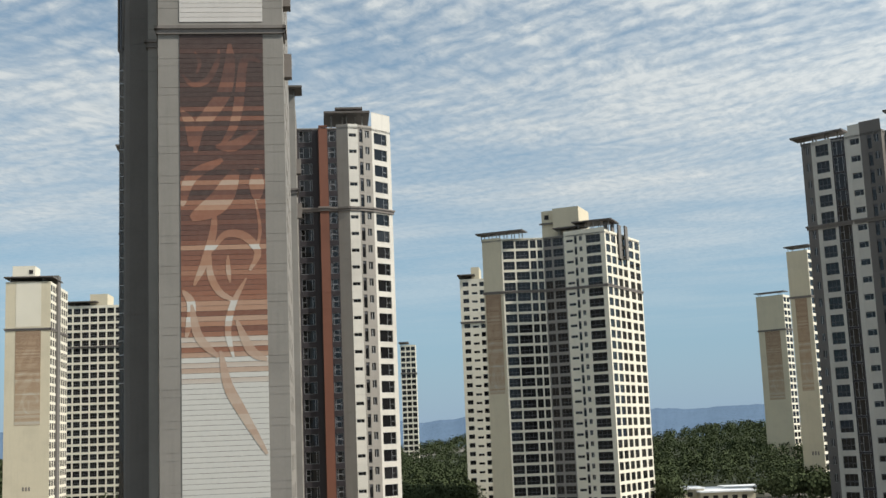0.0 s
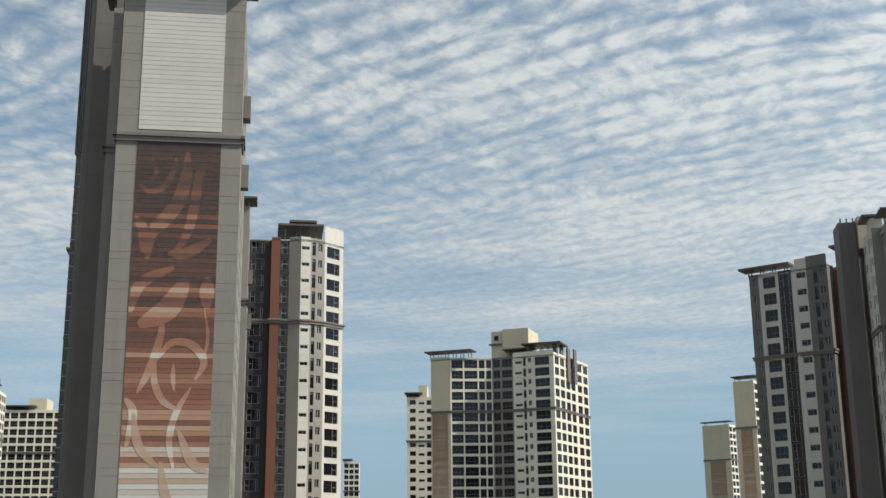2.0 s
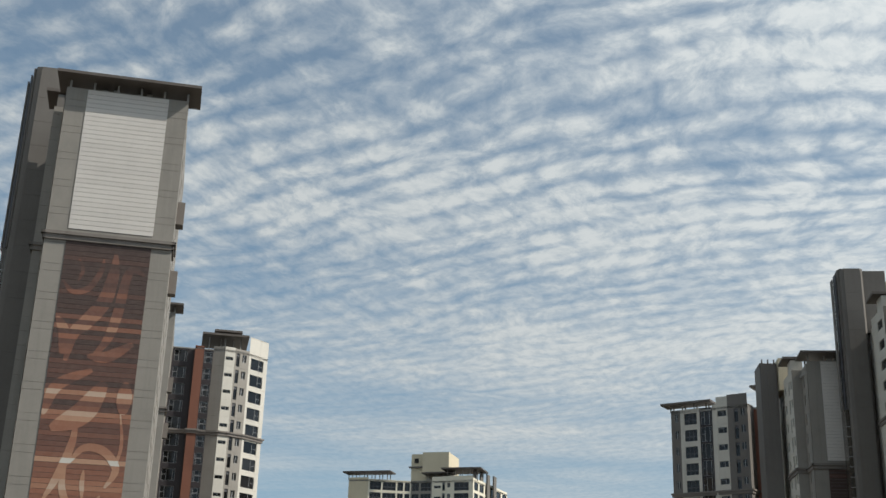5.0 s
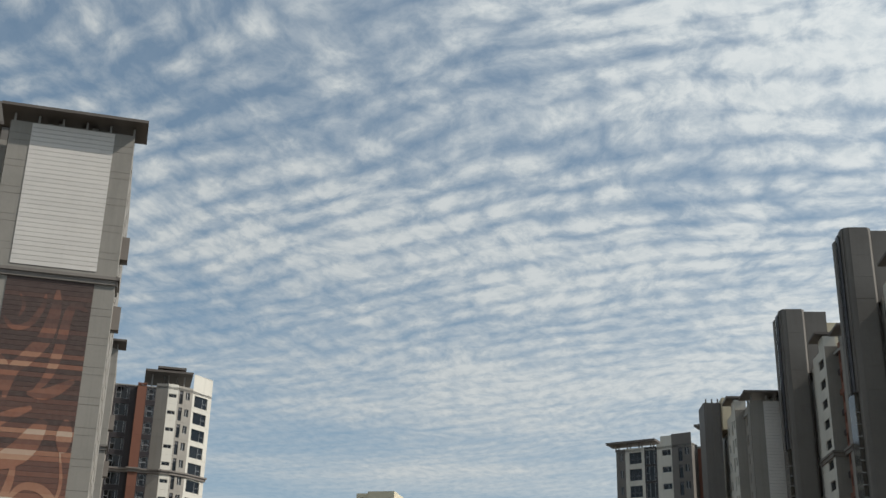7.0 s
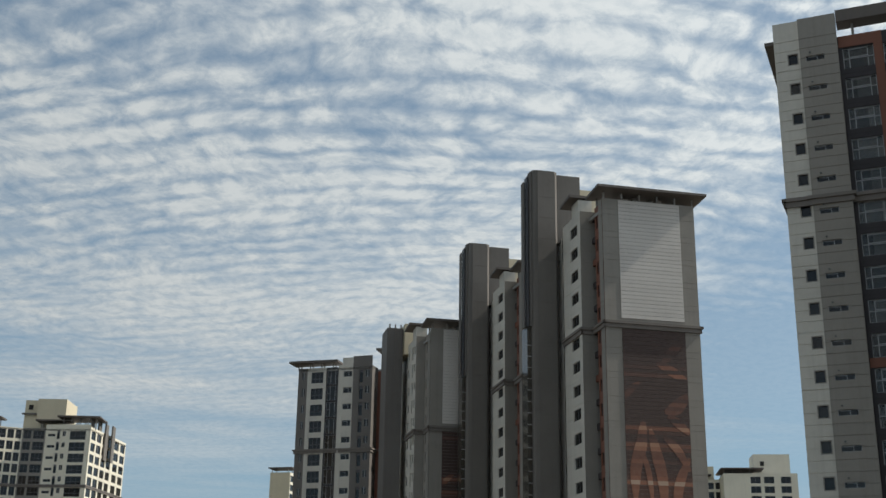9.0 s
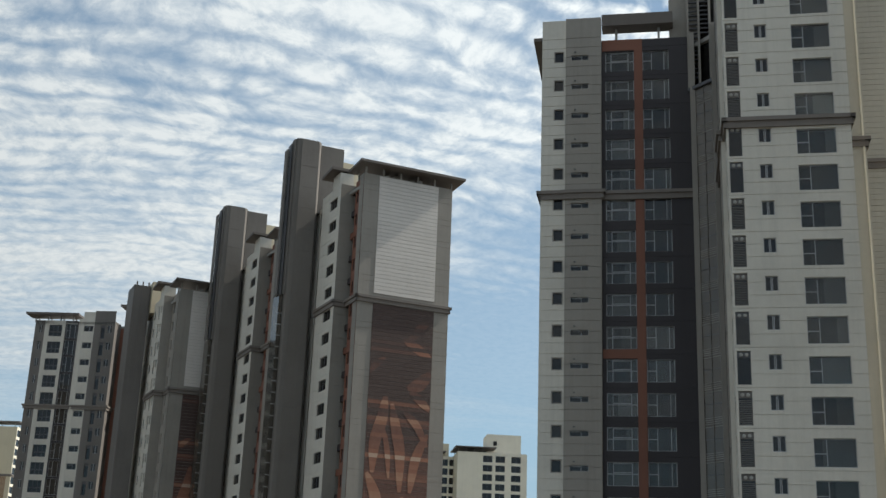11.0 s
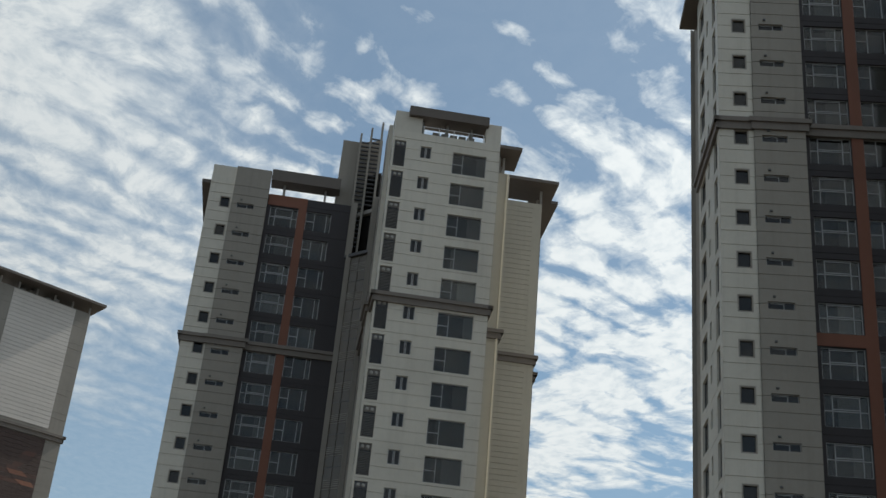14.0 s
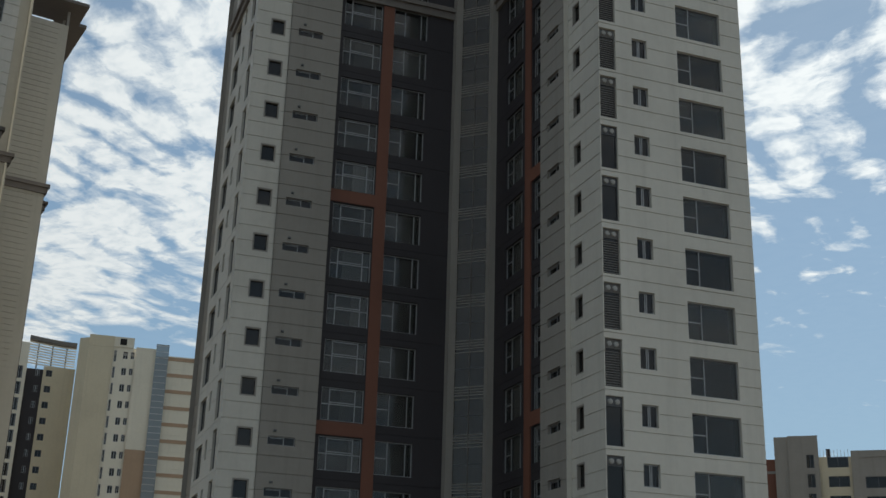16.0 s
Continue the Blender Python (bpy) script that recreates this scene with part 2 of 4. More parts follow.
def mural_material(name, palette, amount):
    """Painted siding: brown rows that pale towards the foot, each row a little different."""
    m = bpy.data.materials.new(name)
    m.use_nodes = True
    nt = m.node_tree
    b = nt.nodes["Principled BSDF"]
    at = nt.nodes.new("ShaderNodeNewGeometry").outputs["Position"]
    s = nt.nodes.new("ShaderNodeSeparateXYZ")
    nt.links.new(at, s.inputs[0])
    depth = math_node(nt, "SUBTRACT", EYE + 39.7, s.outputs[2])
    row = math_node(nt, "FLOOR", math_node(nt, "DIVIDE", depth, ROW))
    wn = nt.nodes.new("ShaderNodeTexWhiteNoise")
    wn.noise_dimensions = "1D"
    nt.links.new(row, wn.inputs["W"])
    slow = nt.nodes.new("ShaderNodeTexNoise")
    slow.noise_dimensions = "1D"
    slow.inputs["Scale"].default_value = 0.45
    slow.inputs["Detail"].default_value = 1.0
    nt.links.new(row, slow.inputs["W"])
    down = math_node(nt, "SUBTRACT", math_node(nt, "DIVIDE", depth, 35.0), 0.145)
    v = math_node(nt, "ADD", down, math_node(nt, "MULTIPLY", math_node(nt, "SUBTRACT", slow.outputs["Fac"], 0.5), 1.0))
    v = math_node(nt, "ADD", v, math_node(nt, "MULTIPLY", math_node(nt, "SUBTRACT", wn.outputs["Value"], 0.5), 0.30))
    v = math_node(nt, "ADD", v, amount)
    v = math_node(nt, "ADD", v, math_node(nt, "MULTIPLY", math_node(nt, "MAXIMUM", math_node(nt, "SUBTRACT", depth, 29.0), 0.0), 0.07 if amount > -0.1 else 0.0))
    col = ramp(nt, v, palette)
    grain = noise_tex(nt, at, 2.5, 3.0)
    col = mix(nt, 0.05, col, ramp(nt, grain, [(0.3, (0.2, 0.15, 0.12)), (0.7, (0.7, 0.6, 0.5))]))
    nt.links.new(col, b.inputs["Base Color"])
    b.inputs["Roughness"].default_value = 0.65
    return m


ROW = 2.9 / 6
MURAL = mural_material("mural_brown_siding", BROWNS, -0.05)
MURALPALE = mural_material("mural_pale_stroke", BROWNS, 0.22)
MURALTAN = mural_material("mural_tan_stroke", TANS, -0.3)
MURALDARK = mural_material("mural_dark_siding", BROWNS, -0.27)
MURALDARKPALE = mural_material("mural_dark_stroke", BROWNS, 0.04)
FADEDMURAL = mural_material("faded_mural_siding", FADED, 0.0)
FADEDPALE = mural_material("faded_mural_stroke", FADED, 0.22)


# ---- helpers for things ----
def part(name, bm, mats, parent=None, label="", m=None):
    """Links a bmesh, or (verts, faces, material numbers), as one mesh object under parent."""
    if isinstance(bm, bpy.types.Mesh):
        me = bm
    else:
        me = bpy.data.meshes.new(name)
        if isinstance(bm, tuple):
            me.from_pydata(bm[0], [], bm[1])
            if len(bm) > 2:
                me.polygons.foreach_set("material_index", bm[2])
        else:
            bm.to_mesh(me)
            bm.free()
        for x in (mats if isinstance(mats, (list, tuple)) else [mats]):
            me.materials.append(x)
    ob = new(name, me)
    if parent is not None:
        ob.parent = parent
    if m is not None:
        ob.matrix_local = m
    if label:
        ob["label"] = label
    return ob


class Boxes:
    """Collects boxes into one mesh."""

    def __init__(self):
        self.v, self.f, self.m = [], [], []

    def add(self, x0, x1, y0, y1, z0, z1, mat=0, bevel=0.0):
        n = len(self.v)
        self.v += [(x0, y0, z0), (x1, y0, z0), (x1, y1, z0), (x0, y1, z0), (x0, y0, z1), (x1, y0, z1), (x1, y1, z1), (x0, y1, z1)]
        self.f += [(n, n + 3, n + 2, n + 1), (n + 4, n + 5, n + 6, n + 7), (n, n + 1, n + 5, n + 4),
                   (n + 1, n + 2, n + 6, n + 5), (n + 2, n + 3, n + 7, n + 6), (n + 3, n, n + 4, n + 7)]
        self.m += [mat] * 6
        return self

    def prism(self, pts, z0, z1, mat=0):
        """A prism over plan points given counter-clockwise."""
        n, k = len(self.v), len(pts)
        self.v += [(x, y, z0) for x, y in pts] + [(x, y, z1) for x, y in pts]
        self.f += [tuple(range(n + k - 1, n - 1, -1)), tuple(range(n + k, n + 2 * k))]
        self.f += [(n + i, n + (i + 1) % k, n + k + (i + 1) % k, n + k + i) for i in range(k)]
        self.m += [mat] * (k + 2)
        return self

    def data(self):
        return self.v, self.f, self.m


def relief(width, z0, z1, joints, holes, depth=0.7, groove=0.03, gap=0.035):
    """A wall seen from outside: x along it, y inwards. Joints are sunk lines at those heights, holes (x0, x1, z0, z1) are
    deep openings with reveals and a back."""
    xs = sorted({0.0, width, *(h[0] for h in holes), *(h[1] for h in holes)})
    zs = {z0, z1, *(h[2] for h in holes), *(h[3] for h in holes)}
    zs |= {a for j in joints for a in (j - gap / 2, j + gap / 2) if z0 < a < z1}
    zs = sorted(zs)
    nx, nz = len(xs) - 1, len(zs) - 1
    d = np.zeros((nx, nz))
    cx, cz = [(a + b) / 2 for a, b in zip(xs, xs[1:])], np.array([(a + b) / 2 for a, b in zip(zs, zs[1:])])
    for j in joints:
        d[:, np.abs(cz - j) < gap / 2] = groove
    for h in holes:
        ii = [i for i, c in enumerate(cx) if h[0] < c < h[1]]
        jj = np.where((cz > h[2]) & (cz < h[3]))[0]
        if len(jj):
            d[ii[0]:ii[-1] + 1, jj[0]:jj[-1] + 1] = depth
    v, f, m = [], [], []

    def quad(*p, mat=0):
        n = len(v)
        v.extend(p)
        f.append((n, n + 1, n + 2, n + 3))
        m.append(mat)
    # merge equal neighbours along x in a row
    for j in range(nz):
        i = 0
        while i < nx:
            k = i
            while k + 1 < nx and d[k + 1, j] == d[i, j]:
                k += 1
            y = d[i, j]
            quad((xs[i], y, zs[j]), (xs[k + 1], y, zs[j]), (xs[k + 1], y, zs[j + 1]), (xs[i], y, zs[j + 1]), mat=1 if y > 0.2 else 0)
            if k + 1 < nx:
                y2 = d[k + 1, j]
                x = xs[k + 1]
                quad((x, y, zs[j]), (x, y2, zs[j]), (x, y2, zs[j + 1]), (x, y, zs[j + 1]))
            i = k + 1
    for j in range(nz - 1):
        for i in range(nx):
            a, b = d[i, j], d[i, j + 1]
            if a != b:
                quad((xs[i], a, zs[j + 1]), (xs[i + 1], a, zs[j + 1]), (xs[i + 1], b, zs[j + 1]), (xs[i], b, zs[j + 1]))
    return v, f, m


# ---- window kinds: x across, y inwards, z up from the sill's middle ----
def lattice(rects, y0, y1):
    """Rectangles (x0, x1, z0, z1) joined into one connected plate between y0 and y1."""
    xs = sorted({round(a, 4) for r in rects for a in r[:2]})
    zs = sorted({round(a, 4) for r in rects for a in r[2:]})
    full = {(i, j) for i in range(len(xs) - 1) for j in range(len(zs) - 1)
            if any(r[0] - 1e-3 < xs[i] and xs[i + 1] < r[1] + 1e-3 and r[2] - 1e-3 < zs[j] and zs[j + 1] < r[3] + 1e-3 for r in rects)}
    b, at = Boxes(), {}

    def vert(i, j, k):
        if (i, j, k) not in at:
            at[i, j, k] = len(b.v)
            b.v.append((xs[i], (y0, y1)[k], zs[j]))
        return at[i, j, k]

    for i, j in sorted(full):
        b.f.append((vert(i, j, 0), vert(i + 1, j, 0), vert(i + 1, j + 1, 0), vert(i, j + 1, 0)))
        for (di, dj), (p, q) in (((-1, 0), ((i, j + 1), (i, j))), ((1, 0), ((i + 1, j), (i + 1, j + 1))), ((0, -1), ((i, j), (i + 1, j))), ((0, 1), ((i + 1, j + 1), (i, j + 1)))):
            if (i + di, j + dj) not in full:
                b.f.append((vert(*p, 1), vert(*q, 1), vert(*q, 0), vert(*p, 0)))
    b.m = [0] * len(b.f)
    return b


def bars(w, h, xs, zs, t=0.06, d=0.10, y=0.14, more=()):
    """A frame with uprights at xs and crossbars (x0, x1, z) at zs, and further rectangles."""
    rects = [(0, t, 0, h), (w - t, w, 0, h), (0, w, 0, t), (0, w, h - t, h)]
    rects += [(x - t / 2, x + t / 2, 0, h) for x in xs] + [(x0, x1, z - t / 2, z + t / 2) for x0, x1, z in zs]
    return lattice(rects + list(more), y, y + d)


def pane_box(w, h, y=0.18):
    return Boxes().add(0.03, w - 0.03, y, y + 0.012, 0.03, h - 0.03)


KINDS = {}


def window_kind(kind, w, h, near):
    """The frame and the pane of a window of that kind and size."""
    key = (kind, round(w, 3), round(h, 3), near)
    if key in KINDS:
        return KINDS[key]
    fmat = DARKFRAME
    if kind in ("big", "bigflip"):
        x = w * (0.31 if kind == "big" else 0.66)
        b, fmat = bars(w, h, [x], [(0, x, h * 0.47) if kind == "big" else (x, w, h * 0.47)], 0.055), FRAME
    elif kind == "grid":
        b, fmat = bars(w, h, [w * 0.2, w * 0.8], [(0, w, h * 0.5), (w * 0.2, w * 0.8, h * 0.5 + 0.12), (w * 0.2, w * 0.8, h - 0.13)], 0.06), FRAME
    elif kind == "split":
        b, fmat = bars(w, h, [w * 0.34, w * 0.82], [(0, w * 0.34, h * 0.5)], 0.06), FRAME
    elif kind == "square":
        b, fmat = bars(w, h, [], [], 0.09, 0.16, 0.02), MIDGREY
    elif kind == "slot":
        b, fmat = bars(w, h, [w * 0.60], [(w * 0.10, w * 0.60, h * 0.80)], 0.045), FRAME
    elif kind == "small":
        b, fmat = bars(w, h, [w * 0.45, w * 0.56], [], 0.06), FRAME
    elif kind in ("louver", "louverdark"):
        slats = [(0, w, 0.08 + i * (h - 0.65) / 14, 0.13 + i * (h - 0.65) / 14) for i in range(14)] if kind == "louver" else []
        b = bars(w, h, [], [], 0.05, more=slats + [(0, w, h - 0.5, h)])
        fmat = LOUVER if kind == "louver" else DARKFRAME
    elif kind == "balcony":
        b = bars(w, h, [w * 0.34, w * 0.67], [(0, w, h * 0.36), (0, w, h * 0.43)], 0.07)
    elif kind == "far":
        b = bars(w, h, [w * 0.5], [], 0.07)
    else:
        b = bars(w, h, [], [], 0.06)
    meshes = []
    for name, bx, mat in (("window", b, fmat), ("pane", pane_box(w, h), CLEARGLASS if near and kind in ("big", "grid", "split") else GLASS)):
        me = bpy.data.meshes.new(name)
        me.from_pydata(bx.v, [], bx.f)
        me.materials.append(mat)
        meshes.append(me)
    KINDS[key] = meshes
    return meshes


def vent_mesh():
    """A round eight-sided vent cover, slightly domed."""
    b = Boxes()
    for r, y in ((0.14, 0.14), (0.14, 0.06), (0.08, 0.03)):
        b.v += [(r * math.cos(a * math.pi / 4), y, r * math.sin(a * math.pi / 4)) for a in range(8)]
    b.f = [(k + i, k + 8 + i, k + 8 + (i + 1) % 8, k + (i + 1) % 8) for k in (0, 8) for i in range(8)] + [tuple(range(16, 24))]
    me = bpy.data.meshes.new("vent_cover")
    me.from_pydata(b.v, [], b.f)
    me.materials.append(VENT)
    return me


VENTMESH = vent_mesh()
STOREY = 2.9


class Tower:
    """A building in its own plan: u along its front (to the right as one faces it), v towards the viewer; z is the world's."""

    def __init__(self, name, at, u, ledge, label, category="apartment block", foot=0.0, group="apartment towers"):
        self.u = Vector(u).normalized()
        self.n = Vector((self.u.y, -self.u.x))
        self.at, self.ledge, self.foot = Vector(at), ledge, foot
        self.ob = new(name)
        self.ob.location = (at[0], at[1], 0)
        self.ob.rotation_euler = (0, 0, math.atan2(self.u.y, self.u.x))
        self.top, self.near, self.low = ledge + 5 * STOREY, False, -24.0
        tagged(self.ob, label, category, group)

    # in the empty's frame: x = u, y = -v
    def face_frame(self, a, b):
        (u0, v0), (u1, v1) = a, b
        return Matrix.Translation((u0, -v0, 0)) @ Matrix.Rotation(math.atan2(-(v1 - v0), u1 - u0), 4, "Z")

    def face(self, a, b, mats, cols=(), joints=2, top=None, foot=None, inset=0.0, name="wall", label="", panes=True, step=1, depth=0.7, gap=0.035):
        """The wall from plan point a to b (left to right from outside). cols: (x0, x1, below, height, kind) repeated each storey,
        below being the distance of the opening's head below the storey's top."""
        w = math.hypot(b[0] - a[0], b[1] - a[1])
        top = self.top + 1.6 if top is None else top
        foot = self.foot if foot is None else foot
        m = self.face_frame(a, b) @ Matrix.Translation((0, inset, 0))
        kmin, kmax = -5, int((self.ledge - foot) / STOREY)
        lines = []
        if joints:
            n = abs(joints)
            lines = [self.ledge + STOREY * (5 - i / n) for i in range(-1, int((self.top - foot) / STOREY * n))]
            if joints < 0:   # pairs of lines
                lines += [z - 0.72 for z in lines]
        holes, wins = [], []
        for k in range(kmin, kmax, step):
            zt = self.ledge - k * STOREY
            for x0, x1, below, h, kind in cols:
                z1 = zt - below
                if z1 - h < foot + 1 or z1 - h < EYE + self.low:
                    continue
                holes.append((x0, x1, z1 - h, z1))
                wins.append((x0, z1 - h, x1 - x0, h, kind, k))
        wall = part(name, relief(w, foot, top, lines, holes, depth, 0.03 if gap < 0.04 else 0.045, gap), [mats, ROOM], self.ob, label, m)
        for x0, zz, ww, h, kind, k in wins:
            if kind == "louver" and (k * 7 + int(x0 * 3)) % 5 in (0, 2):
                kind = "louverdark"
            fm, pm = window_kind(kind, ww, h, self.near)
            at = m @ Matrix.Translation((x0, 0, zz))
            win = part("window", fm, None, self.ob, "", at)
            part("pane", pm, None, win).visible_shadow = False
            if self.near:
                if kind[:6] == "louver":
                    for c in (0.3, 0.7):
                        part("vent_cover", VENTMESH, None, win, "", Matrix.Translation((ww * c, 0, h - 0.27)))
                if kind in ("grid", "split", "big") and (k * 5 + int(x0 * 7)) % 5 in (0, 2, 3):   # a drawn curtain
                    wide = ww * (0.24 + 0.13 * ((k * 3 + int(x0)) % 5))
                    folds = Boxes()
                    n = 8
                    for i in range(n):
                        folds.add(ww - 0.05 - wide * (i + 1) / n, ww - 0.05 - wide * i / n, 0.42 + 0.05 * (i % 2), 0.48 + 0.05 * (i % 2), 0.05, h - 0.05)
                    part("curtain", folds.data(), CLOTH, win, "pale curtain")
        return wall

    def cornice(self, pts, z=None, out=0.35, h=0.9, mat=None):
        """A two-step band along the plan points, left to right."""
        z = self.ledge if z is None else z
        for a, b in zip(pts, pts[1:]):
            w = math.hypot(b[0] - a[0], b[1] - a[1])
            bx = Boxes()
            bx.add(-out, w + out, -out, 0.05, z + 0.05, z + h * 0.4).add(-out * 0.55, w + out * 0.55, -out * 0.55, 0.05, z - h * 0.5, z + 0.05)
            part("cornice", bx.data(), mat or CORNICE, self.ob, "", self.face_frame(a, b))

    def slab(self, pts, z0, z1, mat, name="roof", label=""):
        """pts (u, v) left to right along the front, then back round."""
        return part(name, Boxes().prism([(p[0], -p[1]) for p in pts], z0, z1).data(), mat, self.ob, label)

    def canopy(self, u0, u1, v0, v1, z, rise=0.0, t=0.35, posts=True, base=None, name="canopy"):
        """A flat roof plate over the block with thin edges, on short posts; rise lifts its front edge."""
        bm = bmesh.new()
        vs = [bm.verts.new((u, -v, z + (rise if v == v1 else 0) + dz)) for dz in (0, t) for u, v in ((u0, v0), (u0, v1), (u1, v1), (u1, v0))]
        for q in ((0, 1, 2, 3), (7, 6, 5, 4), (0, 4, 5, 1), (1, 5, 6, 2), (2, 6, 7, 3), (3, 7, 4, 0)):
            bm.faces.new([vs[i] for i in q])
        bmesh.ops.recalc_face_normals(bm, faces=bm.faces)
        part(name, bm, METALROOF, self.ob)
        if posts:
            base = self.top if base is None else base
            k = max(2, int((u1 - u0) / 2.2))
            for v in (v0 + (v1 - v0) * 0.12, max((v0 + v1) / 2, min(v1 - (v1 - v0) * 0.22, v1 - 1.6))):
                for i in range(k):
                    u = u0 + 1.3 + (u1 - u0 - 2.6) * i / (k - 1)
                    part("post", Boxes().add(u - 0.1, u + 0.1, -v - 0.1, -v + 0.1, base, z + 0.1).data(), CONCRETE, self.ob)


def mural_strokes(x0, x1, z_top, y, depth, flames):
    """Broad pale painted strokes, S-shaped or flame-shaped, laid on the siding down to depth."""
    W = x1 - x0
    # points as fractions across and metres down, half width, tan or pale
    paths = [
        ([(0.03, 4.0), (0.15, 5.0), (0.33, 4.6), (0.45, 2.8), (0.47, 1.5)], 0.30, 0),
        ([(0.18, 1.7), (0.24, 2.8), (0.20, 4.0)], 0.18, 0),
        ([(0.60, 0.9), (0.60, 3.0), (0.53, 5.8), (0.35, 8.0), (0.23, 9.2), (0.18, 11.8)], 0.70, 0),
        ([(0.97, 2.8), (0.78, 2.6), (0.70, 7.0), (0.62, 9.5), (0.48, 11.2)], 0.48, 0),
        ([(0.02, 7.6), (0.12, 9.0), (0.13, 11.2)], 0.50, 0),
        ([(0.42, 11.2), (0.65, 11.1), (0.92, 9.7)], 0.55, 0),
        ([(0.02, 17.0), (0.13, 14.2), (0.50, 12.5)], 0.55, 0),
        ([(0.12, 18.2), (0.45, 16.6), (0.66, 13.6)], 1.05, 0),
        ([(0.90, 13.4), (0.90, 15.0), (0.90, 16.5)], 0.70, 0),
        ([(0.88, 16.5), (0.93, 19.5), (0.85, 22.3)], 0.16, 0),
        ([(0.40, 17.0), (0.38, 19.5), (0.27, 22.5), (0.15, 24.6)], 0.38, 0),
        ([(0.36, 21.4), (0.52, 19.8), (0.75, 20.0), (0.90, 21.6), (0.80, 23.3)], 0.40, 0),
        ([(0.34, 21.5), (0.34, 23.5), (0.45, 25.3), (0.64, 26.2)], 0.34, 0),
        ([(0.55, 21.8), (0.55, 23.0), (0.57, 24.4)], 0.22, 0),
        ([(0.76, 24.0), (0.60, 26.5), (0.54, 29.0), (0.60, 31.5)], 0.32, 0),
        ([(0.02, 25.0), (0.12, 26.5), (0.06, 29.5)], 0.40, 0),
        ([(0.12, 26.4), (0.20, 29.4), (0.42, 31.4)], 0.42, 1),
        ([(0.64, 28.0), (0.80, 30.8), (0.99, 31.8)], 0.45, 1),
        ([(0.45, 30.8), (0.53, 34.0), (0.68, 36.4), (0.97, 40.5)], 0.50, 1),
    ]
    if flames:
        paths = [
            ([(0.60, 4.2), (0.76, 2.6), (0.97, 0.9)], 0.55, 0),
            ([(0.52, 3.9), (0.74, 4.8), (0.98, 5.9)], 0.60, 0),
            ([(0.01, 8.4), (0.10, 7.3), (0.24, 6.4)], 0.40, 0),
            ([(0.62, 9.8), (0.80, 9.2), (0.99, 7.6)], 0.80, 0),
            ([(0.66, 10.2), (0.82, 11.0), (0.99, 12.2)], 0.55, 0),
            ([(0.28, 10.6), (0.24, 13.5), (0.14, 16.5), (0.12, 20.0)], 0.75, 0),
            ([(0.38, 11.8), (0.46, 14.5), (0.54, 17.5), (0.56, 22.0)], 0.70, 0),
            ([(0.20, 13.6), (0.33, 16.8), (0.38, 20.5)], 0.34, 0),
            ([(0.58, 12.6), (0.78, 14.0), (0.97, 16.5)], 0.50, 0),
            ([(0.97, 15.0), (0.80, 18.0), (0.72, 22.0)], 0.60, 0),
            ([(0.04, 20.0), (0.20, 23.0), (0.24, 27.0)], 0.70, 0),
            ([(0.60, 22.5), (0.66, 26.0), (0.58, 30.0)], 0.60, 0),
        ]
    for at_, (pts, width, tan_) in enumerate(paths):
        if pts[-1][1] > depth:
            continue
        P = [Vector((x0 + a * W, 0, z_top - b)) for a, b in pts]
        ext = [P[0] * 2 - P[1]] + P + [P[-1] * 2 - P[-2]]
        line = []
        for i in range(1, len(ext) - 2):
            for s in range(9):
                t = s / 9
                a, b, c, d = ext[i - 1:i + 3]
                line.append(0.5 * ((2 * b) + (c - a) * t + (2 * a - 5 * b + 4 * c - d) * t * t + (3 * b - a - 3 * c + d) * t ** 3))
        line.append(P[-1])
        v, f = [], []
        for i, p in enumerate(line):
            way = (line[min(i + 1, len(line) - 1)] - line[max(i - 1, 0)]).normalized()
            nor = Vector((-way.z, 0, way.x))
            hw = width * (0.12 + 0.88 * math.sin(math.pi * (i + 0.4) / (len(line) + 0.2)) ** 0.7)
            for sgn in (-1, 1):
                q = p + nor * hw * sgn
                v.append((min(max(q.x, x0 + 0.02), x1 - 0.02), y - 0.001 * at_, min(q.z, z_top - 0.1)))
        for i in range(len(line) - 1):
            f.append((2 * i, 2 * i + 2, 2 * i + 3, 2 * i + 1))
        yield v, f, tan_


def siding(tw, a, b, x0, x1, z0, z1, mat, pale=None, name="siding", proud=0.05, single=False, flames=False):
    """Horizontal siding rows, each with a shadow gap, over a wall from a to b between x0 and x1."""
    m = tw.face_frame(a, b) @ Matrix.Translation((0, 0, z1))
    rows = int((z1 - z0) / ROW)
    if single:
        ob = part(name, Boxes().add(x0, x1, -0.012, 0.02, -rows * ROW, 0).data(), CORNICE, tw.ob, "", m)
        plank = part("siding_plank", Boxes().add(x0, x1, -proud, -0.006, 0.035, ROW).data(), mat, ob, "", Matrix.Translation((0, 0, -ROW)))
        for i in range(1, rows):
            part("siding_plank", plank.data, None, ob, "", Matrix.Translation((0, 0, -(i + 1) * ROW)))
    else:
        bx = Boxes()
        for i in range(rows):
            bx.add(x0, x1, -proud, 0.02, -(i + 1) * ROW + 0.035, -i * ROW)
        ob = part(name, bx.data(), mat, tw.ob, "", m)
        ob["kind"] = "stuff"
    if pale:
        for v, f, tan_ in mural_strokes(x0, x1, 0.0, -proud - 0.006, rows * ROW, flames):
            part("painted_stroke", (v, f), MURALTAN if tan_ and pale is MURALPALE else pale, ob, "tan curved stroke" if tan_ else "pale curved stroke of the mural")
    return ob


